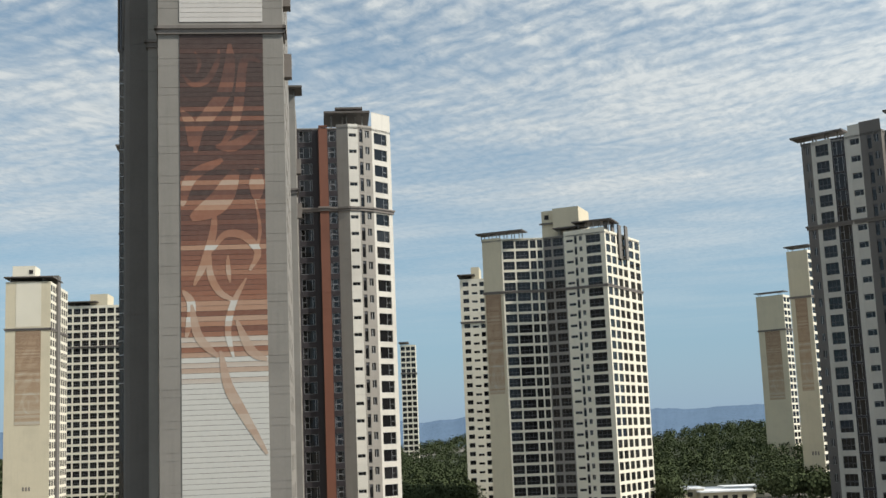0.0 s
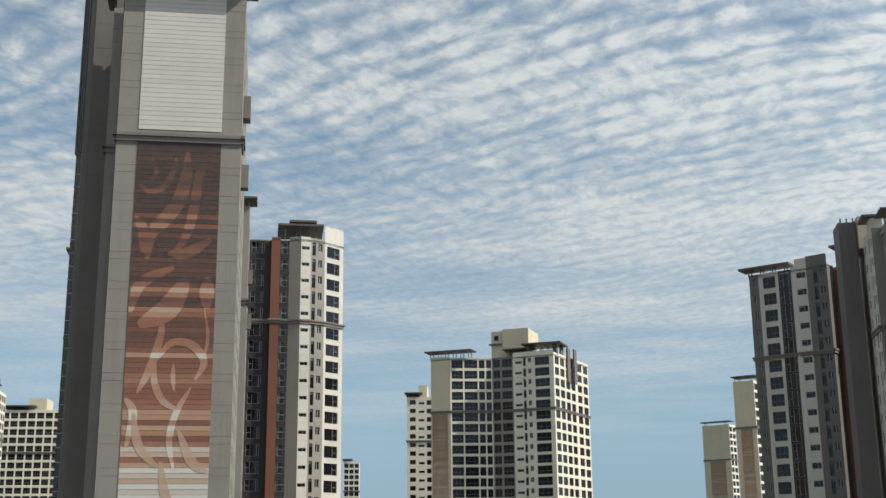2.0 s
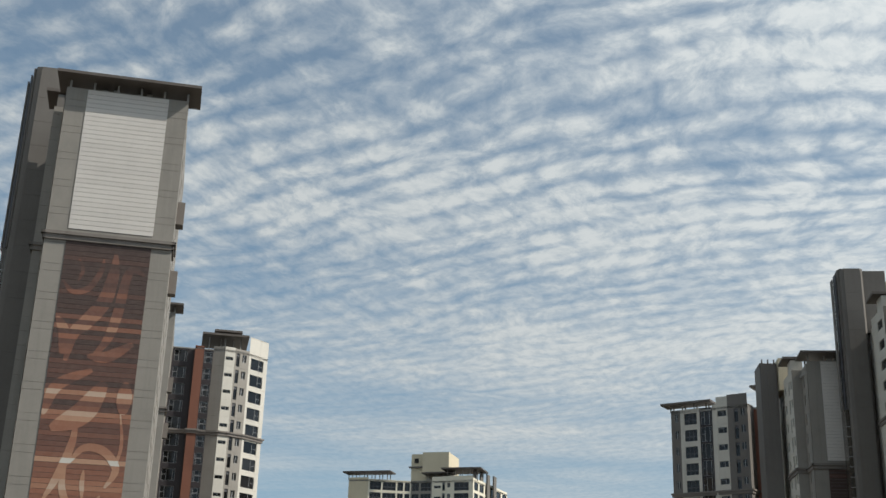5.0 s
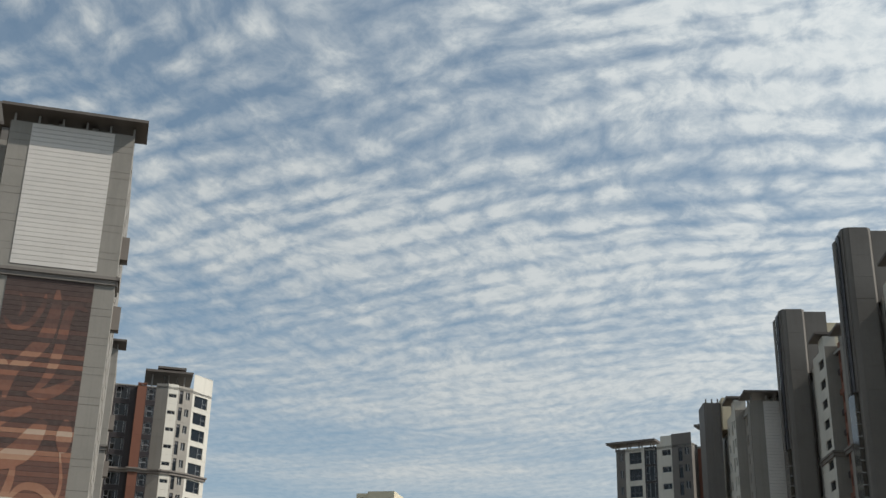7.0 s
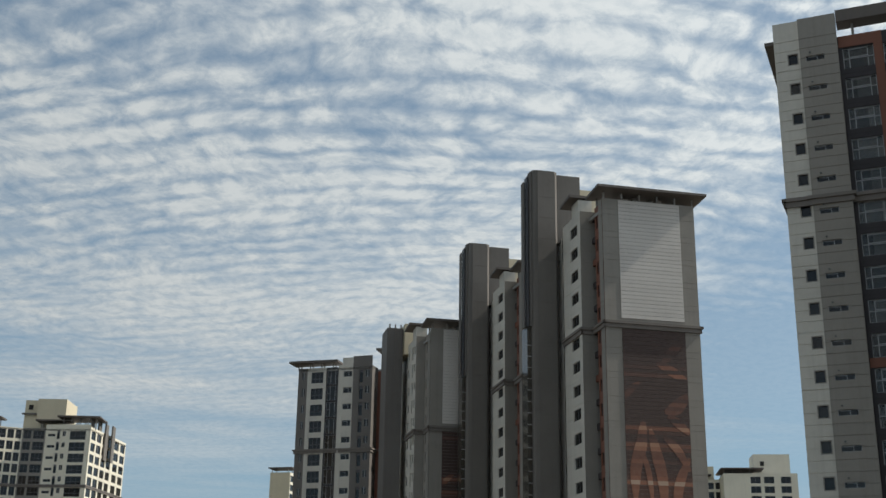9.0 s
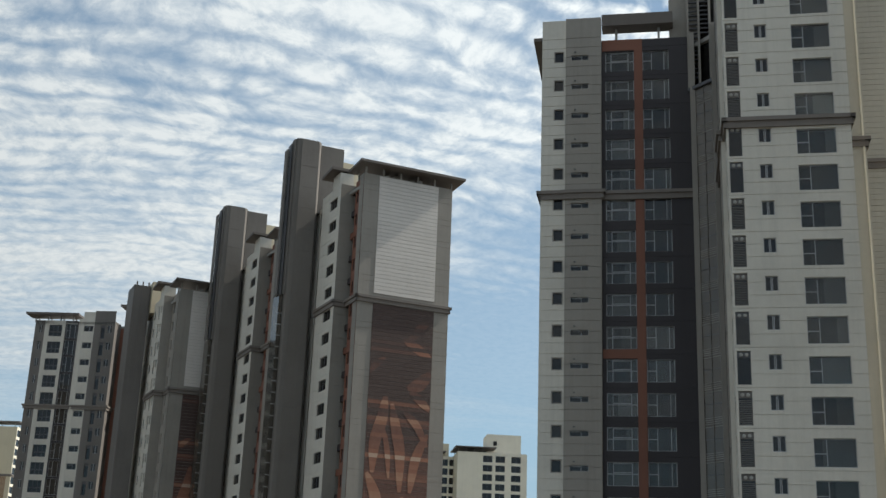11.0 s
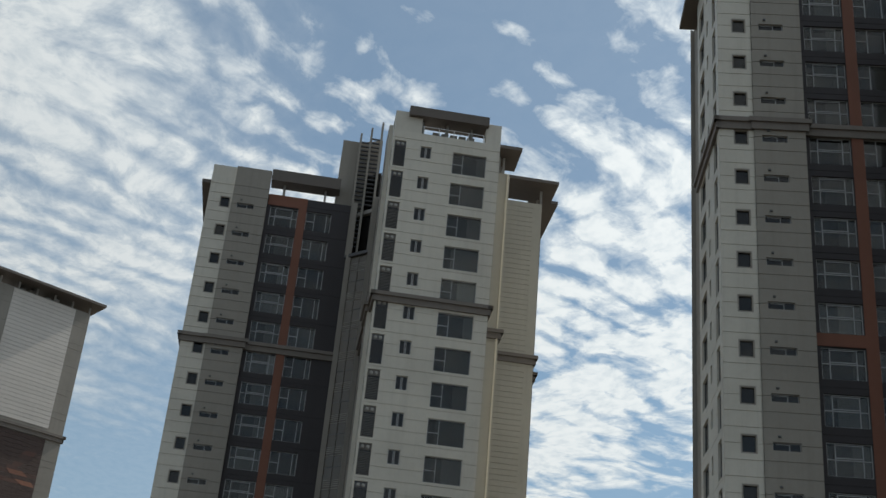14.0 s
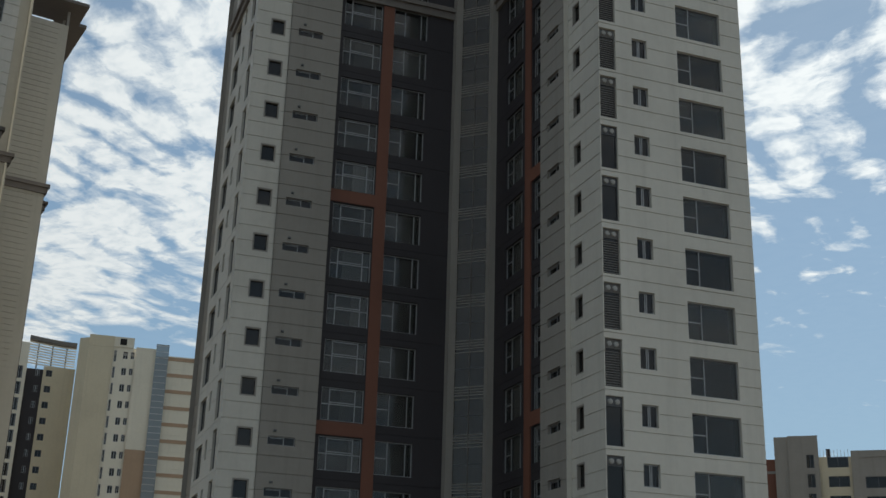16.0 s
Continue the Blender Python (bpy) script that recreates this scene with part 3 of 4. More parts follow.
def gable_tower(name, at, u, ledge, label, mural=True, slab=True, W=12.0, wall=GREY, windows=True, body=WHITE, foot=0.0, red=True, near=False, flames=False, core=False):
    t = Tower(name, at, u, ledge, label, foot=foot)
    top = t.top
    t.low = -8.0
    # gable with framed siding, side walls with a stepped bay, stair slab behind
    t.face((0, 0), (W, 0), wall, joints=-1, top=top + 1.35)
    siding(t, (0, 0), (W, 0), 2.05, W - 1.95, ledge + 0.6, top + 1.25, RIB, single=near)
    if mural:
        siding(t, (0, 0), (W, 0), 2.05, W - 1.95, max(t.foot + 0.5, ledge - 0.5 - ROW * 110), ledge - 0.5, MURALDARK if flames else MURAL, MURALDARKPALE if flames else MURALPALE, "mural", single=near, flames=flames)
    side = [(1.1, 1.9, 0.5, 1.6, "small")] if windows else []
    if red:   # a terracotta strip with small windows beside a dark recess of stacked ledges
        t.face((0, -2.7), (0, 0), RED, cols=[(0.35, 1.0, 0.5, 1.5, "far")] if windows else [], top=top + 0.9, joints=2)
        t.face((0.5, -4), (0.5, -2.7), SLATE, cols=[(0.1, 1.2, 0.7, 1.7, "far")], top=top + 0.9, joints=1)
        t.face((0.5, -2.7), (0, -2.7), SLATE, joints=1, top=top + 0.9)
        for i in range(-5, 12):
            part("balcony_ledge", Boxes().add(0.06, 0.52, 2.75, 3.95, ledge - i * STOREY - 0.5, ledge - i * STOREY + 0.25).data(), RED if i % 5 == 2 else SLATE, t.ob)
    else:
        t.face((0, -4), (0, 0), MIDGREY, cols=side, top=top + 0.9, joints=2)
    t.face((0, -1.3), (0, 0), wall, top=top + 1.3, joints=-1, inset=-0.06, name="pilaster")
    t.face((-1.5, -10.8), (-1.5, -4), body, cols=([(0.5, 1.5, 0.5, 1.4, "far"), (3.6, 4.5, 0.3, 2.2, "louverdark"), (5.2, 6.2, 0.5, 1.4, "far")] if core else [(3.0, 5.7, 0.5, 1.35, "far")]) if windows else [], top=top + 0.9)
    t.face((-1.5, -4), (0.6, -4), wall, top=top + 0.9)
    t.face((-0.6, -12), (-0.6, -10.8), SLATE if windows else wall, top=top)
    t.face((-0.6, -10.8), (-1.5, -10.8), body, top=top + 0.6)
    t.face((W, 0), (W, -22), wall, cols=[(x, x + 2.2, 0.6, 1.6, "far") for x in (3, 8, 14)], top=top + 0.9)
    for z, d in ((ledge + 3.5, 1.6), (ledge - 3.9, 1.2)):   # plant boxes hung on the far side
        part("plant_box", Boxes().add(W, W + 0.75, 3.0, 3.0 + d, z, z + 2.4).data(), CORNICE, t.ob)
    t.face((W, -22), (-1.2, -22), body, top=top)
    t.face((-1.2, -22), (-1.2, -12), body, top=top)
    t.slab([(0, -0.3), (W - 0.3, -0.3), (W - 0.3, -21.7), (-0.9, -21.7), (-0.9, -12.2), (-0.3, -12), (-0.3, -4)], top - 0.4, top, CONCRETE)
    t.cornice([(0, -4), (0, 0), (W, 0), (W, -3)])
    t.cornice([(-1.5, -10.8), (-1.5, -4), (0, -4)])
    t.canopy(-1.0, W + 1.2, -3.2, 1.4, top + 2.1, 0.2, 0.3)
    t.canopy(-2.6, 0.6, -8.5, -4.6, top + 2.6, 0.3, posts=False)
    part("bay_pier", Boxes().add(-1.4, 0.4, 4.8, 7.4, top, top + 2.7).data(), body, t.ob)
    for i in range(7):   # plant behind the parapet
        part("roof_unit", Boxes().add(2.2 + i * 1.1, 2.8 + i * 1.1, 1.2, 2.2, top, top + 1.7 + 0.3 * (i % 3)).data(), VENT if i % 2 else CONCRETE, t.ob)
    if core:   # dark stair core with a fin frame on top, and a pale lift head
        part("stair_core", Boxes().prism([(-4.9, 12.0), (-2.2, 12.0), (-2.2, 17), (-4.9, 17)], t.foot, ledge + 18.6).data(), DIM, t.ob)
        for i in range(3):
            part("fin", Boxes().add(-4.6 + i * 0.95, -4.4 + i * 0.95, 11.85, 12.1, ledge + 9, ledge + 19.2).data(), DIM, t.ob)
        part("lift_head", Boxes().prism([(-2.1, 10.9), (0.4, 10.9), (1.0, 11.6), (1.0, 17), (-2.1, 17)], top - 0.5, ledge + 19.2).data(), BEIGE, t.ob)
    if slab:
        zt = ledge + 23.8
        pts = [(-5.2, -12.6), (-5.0, -12.2), (-4.4, -12.02), (-2.2, -12.0), (-1.7, -12.4), (-1.7, -15.6), (-5.2, -15.6)]
        bx = Boxes().prism([(p[0], -p[1]) for p in pts], t.foot, zt)
        part("stair_slab", bx.data(), STONE, t.ob, "tall grey rounded stair slab")
        m = t.face_frame((-4.5, -12.0), (-2.1, -12.0))
        part("slab_facing", relief(2.4, t.foot, zt - 0.3, [ledge + 20 - i * STOREY for i in range(27)], [], 0.1), [STONE, ROOM], t.ob, "", m @ Matrix.Translation((0, -0.06, 0)))
        part("lift_head", Boxes().prism([(-1.6, 12.6), (1.6, 12.6), (1.6, 20), (-1.6, 20)], top - 0.5, zt - 0.2).data(), STONE, t.ob)
        part("roof_tank", Boxes().prism([(1.6, 13.6), (4.8, 13.6), (4.8, 20), (1.6, 20)], top - 0.5, zt - 1.6).data(), BEIGE, t.ob)
        for i, x in enumerate((-5.3, -5.62, -5.94)):   # upright fins down the slab's edge
            part("fin", Boxes().add(x - 0.08, x + 0.08, 12.5 + i * 0.5, 13.6 + i * 0.5, ledge + 2.5, zt - 0.1 - i * 0.6).data(), DARKFRAME if i % 2 else STONE, t.ob)
        for i in range(15):
            part("fin_tie", Boxes().add(-5.95, -5.2, 13.2, 13.3, ledge + 3 + i * 1.3, ledge + 3.08 + i * 1.3).data(), DARKFRAME, t.ob)
        part("stair_glass", Boxes().add(-5.75, -5.22, 13.0, 15.5, t.foot, ledge + 2.5).data(), BLUEGLASS, t.ob)
        for i in range(24):
            part("glass_transom", Boxes().add(-5.79, -5.22, 12.96, 13.0, ledge - 1.45 * i, ledge - 1.45 * i + 0.08).data(), FRAME, t.ob)
    return t


def corner_tower(name, at, u, ledge, label, foot=0.0, red_floors=(5, 10, 15), v2=14.8, lift=0.0, shift=0.0):
    """An L-shaped block: a left wing, a dark inner corner with a glazed stair, and a right wing that stands forward to v2."""
    t = Tower(name, at, u, ledge, label, foot=foot)
    top = t.top
    t.near, t.low = True, 3.0
    RW, RE = 15.65, 24.7
    pale = [(1.1 + shift * 0.9, 2.05 + shift * 0.9, 0.3 - shift * 0.5, 1.15, "square")]
    dark = [(0.35, 2.95, 0.4, 2.0, "grid"), (3.75, 6.1, 0.4, 2.0, "split")]
    # left wing
    t.face((0, 0), (2.2, 0), WHITE, pale, gap=0.05, joints=3, top=top + 2.9)
    t.face((2.2, 0.12), (5.45, 0.12), MIDGREY, [(0.5, 2.1, 0.8, 0.5, "slot")], joints=3, gap=0.05, top=top + 3.0)
    for k in range(-5, 12):   # small pipe outlets under each slot
        part("pipe_outlet", Boxes().add(3.0, 3.16, -0.24, -0.12, ledge - k * STOREY - 0.55, ledge - k * STOREY - 0.45).data(), DARKFRAME, t.ob)
    t.face((5.45, 0.12), (5.45, -0.4), MIDGREY, joints=0, top=top + 3.0)
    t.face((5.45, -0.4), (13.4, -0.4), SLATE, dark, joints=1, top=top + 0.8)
    m = t.face_frame((5.45, -0.4), (13.4, -0.4))
    red = Boxes().add(2.98, 3.72, -0.07, 0.02, foot, top + 0.8).add(0.05, 2.98, -0.07, 0.02, top - 0.3, top + 0.8)
    for k in red_floors:
        z = ledge - k * STOREY
        red.add(0.05, 2.98, -0.07, 0.02, z - 0.35, z + 0.45)
    part("red_strip", red.data(), RED, t.ob, "terracotta painted strip", m)
    # glazed stair in the inner corner
    part("corner_post", Boxes().add(13.4, 13.85, -0.2, 0.8, foot, top + 0.9).data(), MIDGREY, t.ob)
    a, b = (13.85, 0.1), (15.3, 1.5)
    w = math.hypot(b[0] - a[0], b[1] - a[1])
    mg = t.face_frame(a, b)
    part("stair_glass", Boxes().add(0, w, 0, 0.05, foot, ledge + 9.9).data(), BLUEGLASS, t.ob, "", mg)
    part("stair_glass", Boxes().add(0, w, 0.5, 0.55, ledge + 9.9, top + 4).data(), GLASS, t.ob, "", mg)
    part("stair_lining", Boxes().add(0, w, 0.9, 1.0, foot, top + 4).data(), CORNICE, t.ob, "", mg)
    for i in range(int((ledge + 9.9 - foot) / STOREY)):
        z = ledge + 8.9 - STOREY * i
        for dz in (0.0, 0.17, 0.34, 0.51, 0.74, 1.75):
            part("glass_transom", Boxes().add(0, w, -0.03, 0, z - dz, z - dz + 0.045).data(), MIDGREY if dz < 1 else DARKFRAME, t.ob, "", mg)
    part("glass_mullion", Boxes().add(w * 0.5 - 0.025, w * 0.5 + 0.025, -0.05, 0, foot, ledge + 9.9).data(), STONE, t.ob, "", mg)
    part("corner_post", Boxes().add(15.25, RW, -2.0, -1.3, foot, top + 0.9).data(), MIDGREY, t.ob)
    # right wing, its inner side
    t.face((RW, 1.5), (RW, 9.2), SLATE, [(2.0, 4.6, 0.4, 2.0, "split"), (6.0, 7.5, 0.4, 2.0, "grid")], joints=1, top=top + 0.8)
    ms = t.face_frame((RW, 1.5), (RW, 9.2))
    red = Boxes().add(5.05, 5.85, -0.07, 0.02, foot, top + 0.8)
    for k in red_floors:
        z = ledge - k * STOREY
        red.add(5.85, 7.65, -0.07, 0.02, z - 0.35, z + 0.45)
    part("red_strip", red.data(), RED, t.ob, "terracotta painted strip", ms)
    t.face((RW - 0.3, 9.2), (RW - 0.3, 12.3), MIDGREY, [(0.9, 2.4, 0.8, 0.5, "slot")], joints=3, gap=0.05, top=top + 2.8)
    t.face((RW, 9.2), (RW - 0.3, 9.2), MIDGREY, joints=0, top=top + 2.8)
    t.face((RW - 0.3, 12.3), (RW, 12.3), WHITE, joints=0, top=top + 2.6)
    t.face((RW, 12.3), (RW, v2), WHITE, [(0.5, 1.4, 0.3, 1.3, "square")], gap=0.05, joints=3, top=top + 2.6)
    # right wing, front
    front = [(0.15, 1.12, 0.25, 2.45, "louver"), (2.35, 3.27, 0.5, 1.12, "small"), (5.1, 7.95, 0.65, 2.0, "big")]
    front = [(x0 + shift * f, x1 + shift * f, b_ - lift, h, k) for f, (x0, x1, b_, h, k) in zip((0.5, 1.6, 1.2), front)]
    t.face((RW, v2), (RE, v2), WHITE, front, gap=0.05, joints=3, top=top + 0.7)
    for x0, x1 in ((0, 2.3), (7.75, RE - RW)):   # parapet piers beside the roof opening
        t.face((RW + x0, v2), (RW + x1, v2), WHITE, top=top + 2.6, foot=top + 0.7, name="parapet", joints=1)
        part("parapet_pier", Boxes().add(RW + x0, RW + x1, -v2 + 0.02, -v2 + 0.8, top + 0.7, top + 2.59).data(), WHITE, t.ob)
    for i in range(5):
        x = RW + 2.5 + i * 1.27
        part("railing_post", Boxes().add(x - 0.03, x + 0.03, -v2 + 0.1, -v2 + 0.16, top + 0.7, top + 1.5).data(), RAIL, t.ob)
    part("railing", Boxes().add(RW + 2.3, RW + 7.75, -v2 + 0.1, -v2 + 0.15, top + 1.45, top + 1.5).data(), RAIL, t.ob)
    g1, g2, g3 = v2 - 4.6, v2 - 9.4, v2 - 13.4
    t.face((RE, v2), (RE, g1), GABLE, gap=0.05,  top=top + 2.6, joints=1)
    # stepped beige gable to the right and behind
    t.face((RE, g1), (26.45, g1), GABLE, joints=0, top=top + 0.7)
    for x in (24.85, 26.2):
        part("downpipe", Boxes().add(x, x + 0.13, -g1 - 0.16, -g1 - 0.02, foot, top + 0.6).data(), CREAM, t.ob)
    t.face((26.45, g1), (26.45, g2), GABLE, joints=0, top=top + 0.7)
    t.face((26.45, g2), (30.45, g2), GABLE, joints=0, top=top + 0.8)
    siding(t, (26.45, g2), (30.45, g2), 0.1, 3.2, foot + 0.5, top + 0.7, GABLE)
    t.face((30.45, g2), (30.45, g3), MIDGREY, joints=1, top=top + 0.8)
    t.face((30.45, g3), (31.3, g3), SLATE, joints=1, top=top)
    t.face((31.3, g3), (31.3, -12), MIDGREY, joints=1, top=top)
    t.face((31.3, -12), (0, -12), MIDGREY, joints=1)
    # left end of the left wing: bay with tall windows
    t.face((0, -8.4), (0, 0), WHITE, [(0.8, 2.9, 0.6, 2.0, "far"), (4.0, 4.6, 0.6, 1.2, "far"), (6.3, 7.5, 0.45, 2.3, "far")], top=top + 2.9)
    t.face((0.3, -12), (0.3, -8.4), MIDGREY)
    t.face((0.3, -8.4), (0, -8.4), MIDGREY, joints=0)
    # bands
    t.cornice([(0, -8.4), (0, 0), (2.2, 0)])
    t.cornice([(2.2, 0.12), (5.45, 0.12)])
    t.cornice([(5.45, -0.4), (13.3, -0.4)])
    t.cornice([(RW, 1.5), (RW, 9.2)])
    t.cornice([(RW - 0.3, 9.2), (RW - 0.3, 12.3)])
    t.cornice([(RW, 12.3), (RW, v2), (RE, v2), (RE, v2 - 3)])
    t.cornice([(25.0, g1), (26.45, g1), (26.45, g1 - 2)])
    t.cornice([(26.8, g2), (30.45, g2), (30.45, g2 - 2.4)])
    t.cornice([(30.8, g3), (31.3, g3), (31.3, -3)])
    # roofs
    t.slab([(0.3, -0.4), (13.4, -0.7), (15.7, 1.9), (15.7, v2 - 0.4), (RE - 0.3, v2 - 0.4), (RE - 0.3, g1 - 0.4), (26.1, g1 - 0.4), (26.1, g2 - 0.4), (30.1, g2 - 0.4), (31.0, g3 - 0.4), (31.0, -11.6), (0.3, -11.6)], top - 0.4, top, CONCRETE)
    t.canopy(-1.0, 1.5, -11, -1.6, top + 0.9, 0.8, posts=False)
    t.canopy(5.5, 12.0, -1.6, 0.1, top + 2.1, 0.0, 1.15)
    t.canopy(RW + 1.1, RE - 1.15, v2 - 1.7, v2 + 0.45, top + 2.15, 0.0, 0.85)
    t.canopy(24.2, 27.2, g1 - 2.2, g1 + 1.3, top + 2.3, 0.2, 0.3)
    t.canopy(25.8, 31.7, g2 - 2.4, g2 + 1.2, top + 2.25, 0.2, 0.3)
    t.canopy(29.8, 32.6, -8, g3 + 1.0, top + 2.4, 0.3, 0.3, posts=False)
    # lift and stair core that rises above the inner corner
    part("stair_core", Boxes().prism([(11.7, 1.2), (13.5, 1.2), (15.5, 0.2), (15.5, 9), (11.7, 9)], top - 0.5, top + 8.3).data(), MIDGREY, t.ob, "grey stair core above the roof")
    for i, (x, y) in enumerate(((13.35, 0.6), (14.3, -0.3), (15.25, -1.2))):
        part("fin", Boxes().add(x - 0.09, x + 0.09, y - 0.5, y + 0.4, ledge + 9.9, top + 8.7 + 0.25 * i).data(), MIDGREY, t.ob)
    for i in range(26):
        z = top - 3.5 + i * 0.45
        part("louver_slat", Boxes().add(13.45, 14.2, 0.2, 0.4, z, z + 0.1).data(), DARKFRAME, t.ob)
        if 8 < i:
            part("louver_slat", Boxes().add(14.4, 15.15, -0.7, -0.5, z, z + 0.1).data(), DARKFRAME, t.ob)
    part("fin_tray", Boxes().prism([(13.2, 0.2), (15.3, -1.9), (15.6, -1.6), (13.9, 0.9)], ledge + 9.7, ledge + 10.0).data(), DARKFRAME, t.ob)
    for i in range(5):
        part("roof_unit", Boxes().add(19.0 + i * 0.75, 19.6 + i * 0.75, -v2 + 1.2, -v2 + 2, top, top + 1.7).data(), VENT, t.ob)
    return t


# ---- the estate ----
E = EYE
gable_tower("apartment_tower", (-26.75, 112.2), (0.9945, 0.105), E + 40.2, "pale grey apartment tower with white siding above a brown mural", body=STONE, near=True, windows=False, red=False)
gable_tower("apartment_tower", (-35.0, 188.6), (0.9945, 0.105), E + 40.2, "grey apartment tower mostly hidden behind the mural tower", slab=False, windows=False, red=False)
gable_tower("apartment_tower", (-58.6, 220.0), (0.9945, 0.105), E + 40.2, "grey apartment tower whose eave shows past the mural tower", slab=False, windows=False, red=False)
gable_tower("apartment_tower", (73.7, 118.3), (0.98, -0.2), E + 37.2, "grey apartment tower with white siding over a dark brown mural gable", near=True, flames=True)
gable_tower("apartment_tower", (79.4, 150.1), (0.98, -0.2), E + 37.5, "grey apartment tower with a tall stair slab in the row", flames=True)
gable_tower("apartment_tower", (73.4, 169.5), (0.98, -0.2), E + 32.7, "grey apartment tower with a mural gable at the row's end", slab=False, red=False, flames=True, core=True)
corner_tower("apartment_tower", (66.85, 77.32), (0.6823, -0.7311), E + 37.27, "white and dark grey L-shaped apartment tower with terracotta strips", v2=14.8)
corner_tower("apartment_tower", (62.9, 25.65), (0.532, -0.8468), E + 42.53, "white and slate apartment tower with a glazed stair corner", v2=15.9, lift=-0.04, shift=-0.2)


def slab_tower(at, u, ledge, label, segments, back=14.0, end=None, canopies=(), foot=0.0, mats=None):
    """A block given by its front: segments of (du, dv, material, columns, top), left to right."""
    t = Tower("apartment_tower", at, u, ledge, label, foot=foot)
    p = (0.0, 0.0)
    pts = [p]
    for du, dv, mat, cols, extra in segments:
        q = (p[0] + du, p[1] + dv)
        t.face(p, q, mat, cols, top=t.top + extra, joints=1)
        if math.hypot(du, dv) > 1.2:
            t.cornice([p, q], h=0.8)
        p = q
        pts.append(p)
    q0, q1 = (pts[0][0], -back), (p[0] - 2.5, -back)
    t.face(p, q1, segments[-1][2], top=t.top, joints=1)
    t.face(q1, q0, segments[0][2], top=t.top, joints=1)
    t.face(q0, pts[0], segments[0][2], top=t.top, joints=1)
    t.slab(pts + [q1, q0], t.top - 0.4, t.top - 0.02, CONCRETE)
    for c in canopies:
        t.canopy(*c)
    return t


# the white tower beyond the mural tower
slab_tower((-25.39, 203.79), (0.995, 0.10), E + 39.7, "white apartment tower with a terracotta strip and large windows",
           [(4.6, 0.0, SLATE, [(1.2, 3.4, 0.5, 2.0, "split")], -0.2), (0.0, 1.0, RED, [], 0), (1.5, 0, RED, [], 0.2), (0, -0.8, RED, [], 0),
            (1.6, 0.0, SLATE, [(0.15, 1.5, 0.5, 2.0, "grid")], -0.2), (2.0, 0.6, MIDGREY, [], 0.5),
            (1.7, -0.4, WHITE, [(0.15, 1.5, 1.2, 0.6, "slot")], 0.5), (2.5, -1.3, MIDGREY, [(0.3, 1.0, 0.4, 2.3, "louverdark"), (1.5, 2.3, 0.5, 1.3, "small")], 0.4),
            (3.4, -3.0, WHITE, [(0.5, 3.6, 0.65, 2.0, "bigflip")], 3.0)],
           canopies=[(5.6, 13.6, -9, 0.6, E + 39.7 + 17.0), (7.6, 12.4, -8, -0.6, E + 39.7 + 18.0)])
# the cream tower in the middle distance
t = slab_tower((10.9, 329.6), (0.93, -0.37), E + 38.7, "cream apartment tower with a dense grid of balcony windows",
           [(5.6, 0, BEIGE, [], 0.6),
            (10.6, -4.6, CREAM, [(0.4, 3.5, 0.4, 2.2, "balcony"), (3.9, 7.5, 0.4, 2.2, "balcony"), (7.9, 9.5, 0.4, 2.2, "far"), (9.9, 11.3, 0.4, 2.2, "far")], 0.2),
            (6.0, 0.2, GREY, [(0.3, 2.3, 0.4, 2.1, "far"), (2.8, 5.7, 0.4, 2.1, "balcony")], 0.2),
            (4.0, 0.5, CREAM, [(0.6, 2.6, 1.2, 0.7, "slot"), (3.0, 3.8, 0.4, 2.2, "louverdark")], 1.2),
            (7.8, 1.0, CREAM, [(0.4, 1.3, 0.5, 1.3, "small"), (2.4, 6.6, 0.5, 2.2, "balcony")], 1.2),
            (3.6, -26.0, CREAM, [(0.8, 3.8, 0.4, 2.1, "far"), (4.7, 7.8, 0.4, 2.1, "far"), (8.8, 11.8, 0.4, 2.1, "far"), (12.8, 15.8, 0.4, 2.1, "far"), (17.6, 21, 0.4, 2.1, "far"), (22.2, 25.6, 0.4, 2.1, "far")], 0.6)],
           back=36, canopies=[(-1.6, 12, -4, 0.8, E + 38.7 + 16.4), (19, 28, -9, -5, E + 38.7 + 16.8), (25, 36, -12, -3, E + 38.7 + 17.6)])
part("lift_head", Boxes().prism([(18, 9), (25.5, 9), (25.5, 20), (18, 20)], t.top - 1, t.top + 8.8).data(), BEIGE, t.ob)
part("stair_head", Boxes().prism([(14.5, 10), (17.9, 10), (17.9, 18), (14.5, 18)], t.top - 1, t.top + 8.5).data(), BEIGE, t.ob)
# roof windows are flat boxes in the same painted room darkness
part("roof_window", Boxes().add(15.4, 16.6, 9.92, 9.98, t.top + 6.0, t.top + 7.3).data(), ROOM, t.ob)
part("roof_ledge", Boxes().add(14.0, 19.0, 9.2, 9.9, t.top + 4.6, t.top + 5.0).data(), STONE, t.ob)
for i in range(4):
    part("pergola_fin", Boxes().add(33.2 + i * 1.1, 33.6 + i * 1.1, 5.5 + i * 3.2, 8.5 + i * 3.2, t.ledge + 8, t.top + 3.0).data(), STONE, t.ob)
siding(t, (0, 0), (5.6, 0), 0.4, 4.8, t.ledge - 28, t.ledge - 0.5, FADEDMURAL, FADEDPALE, "mural")


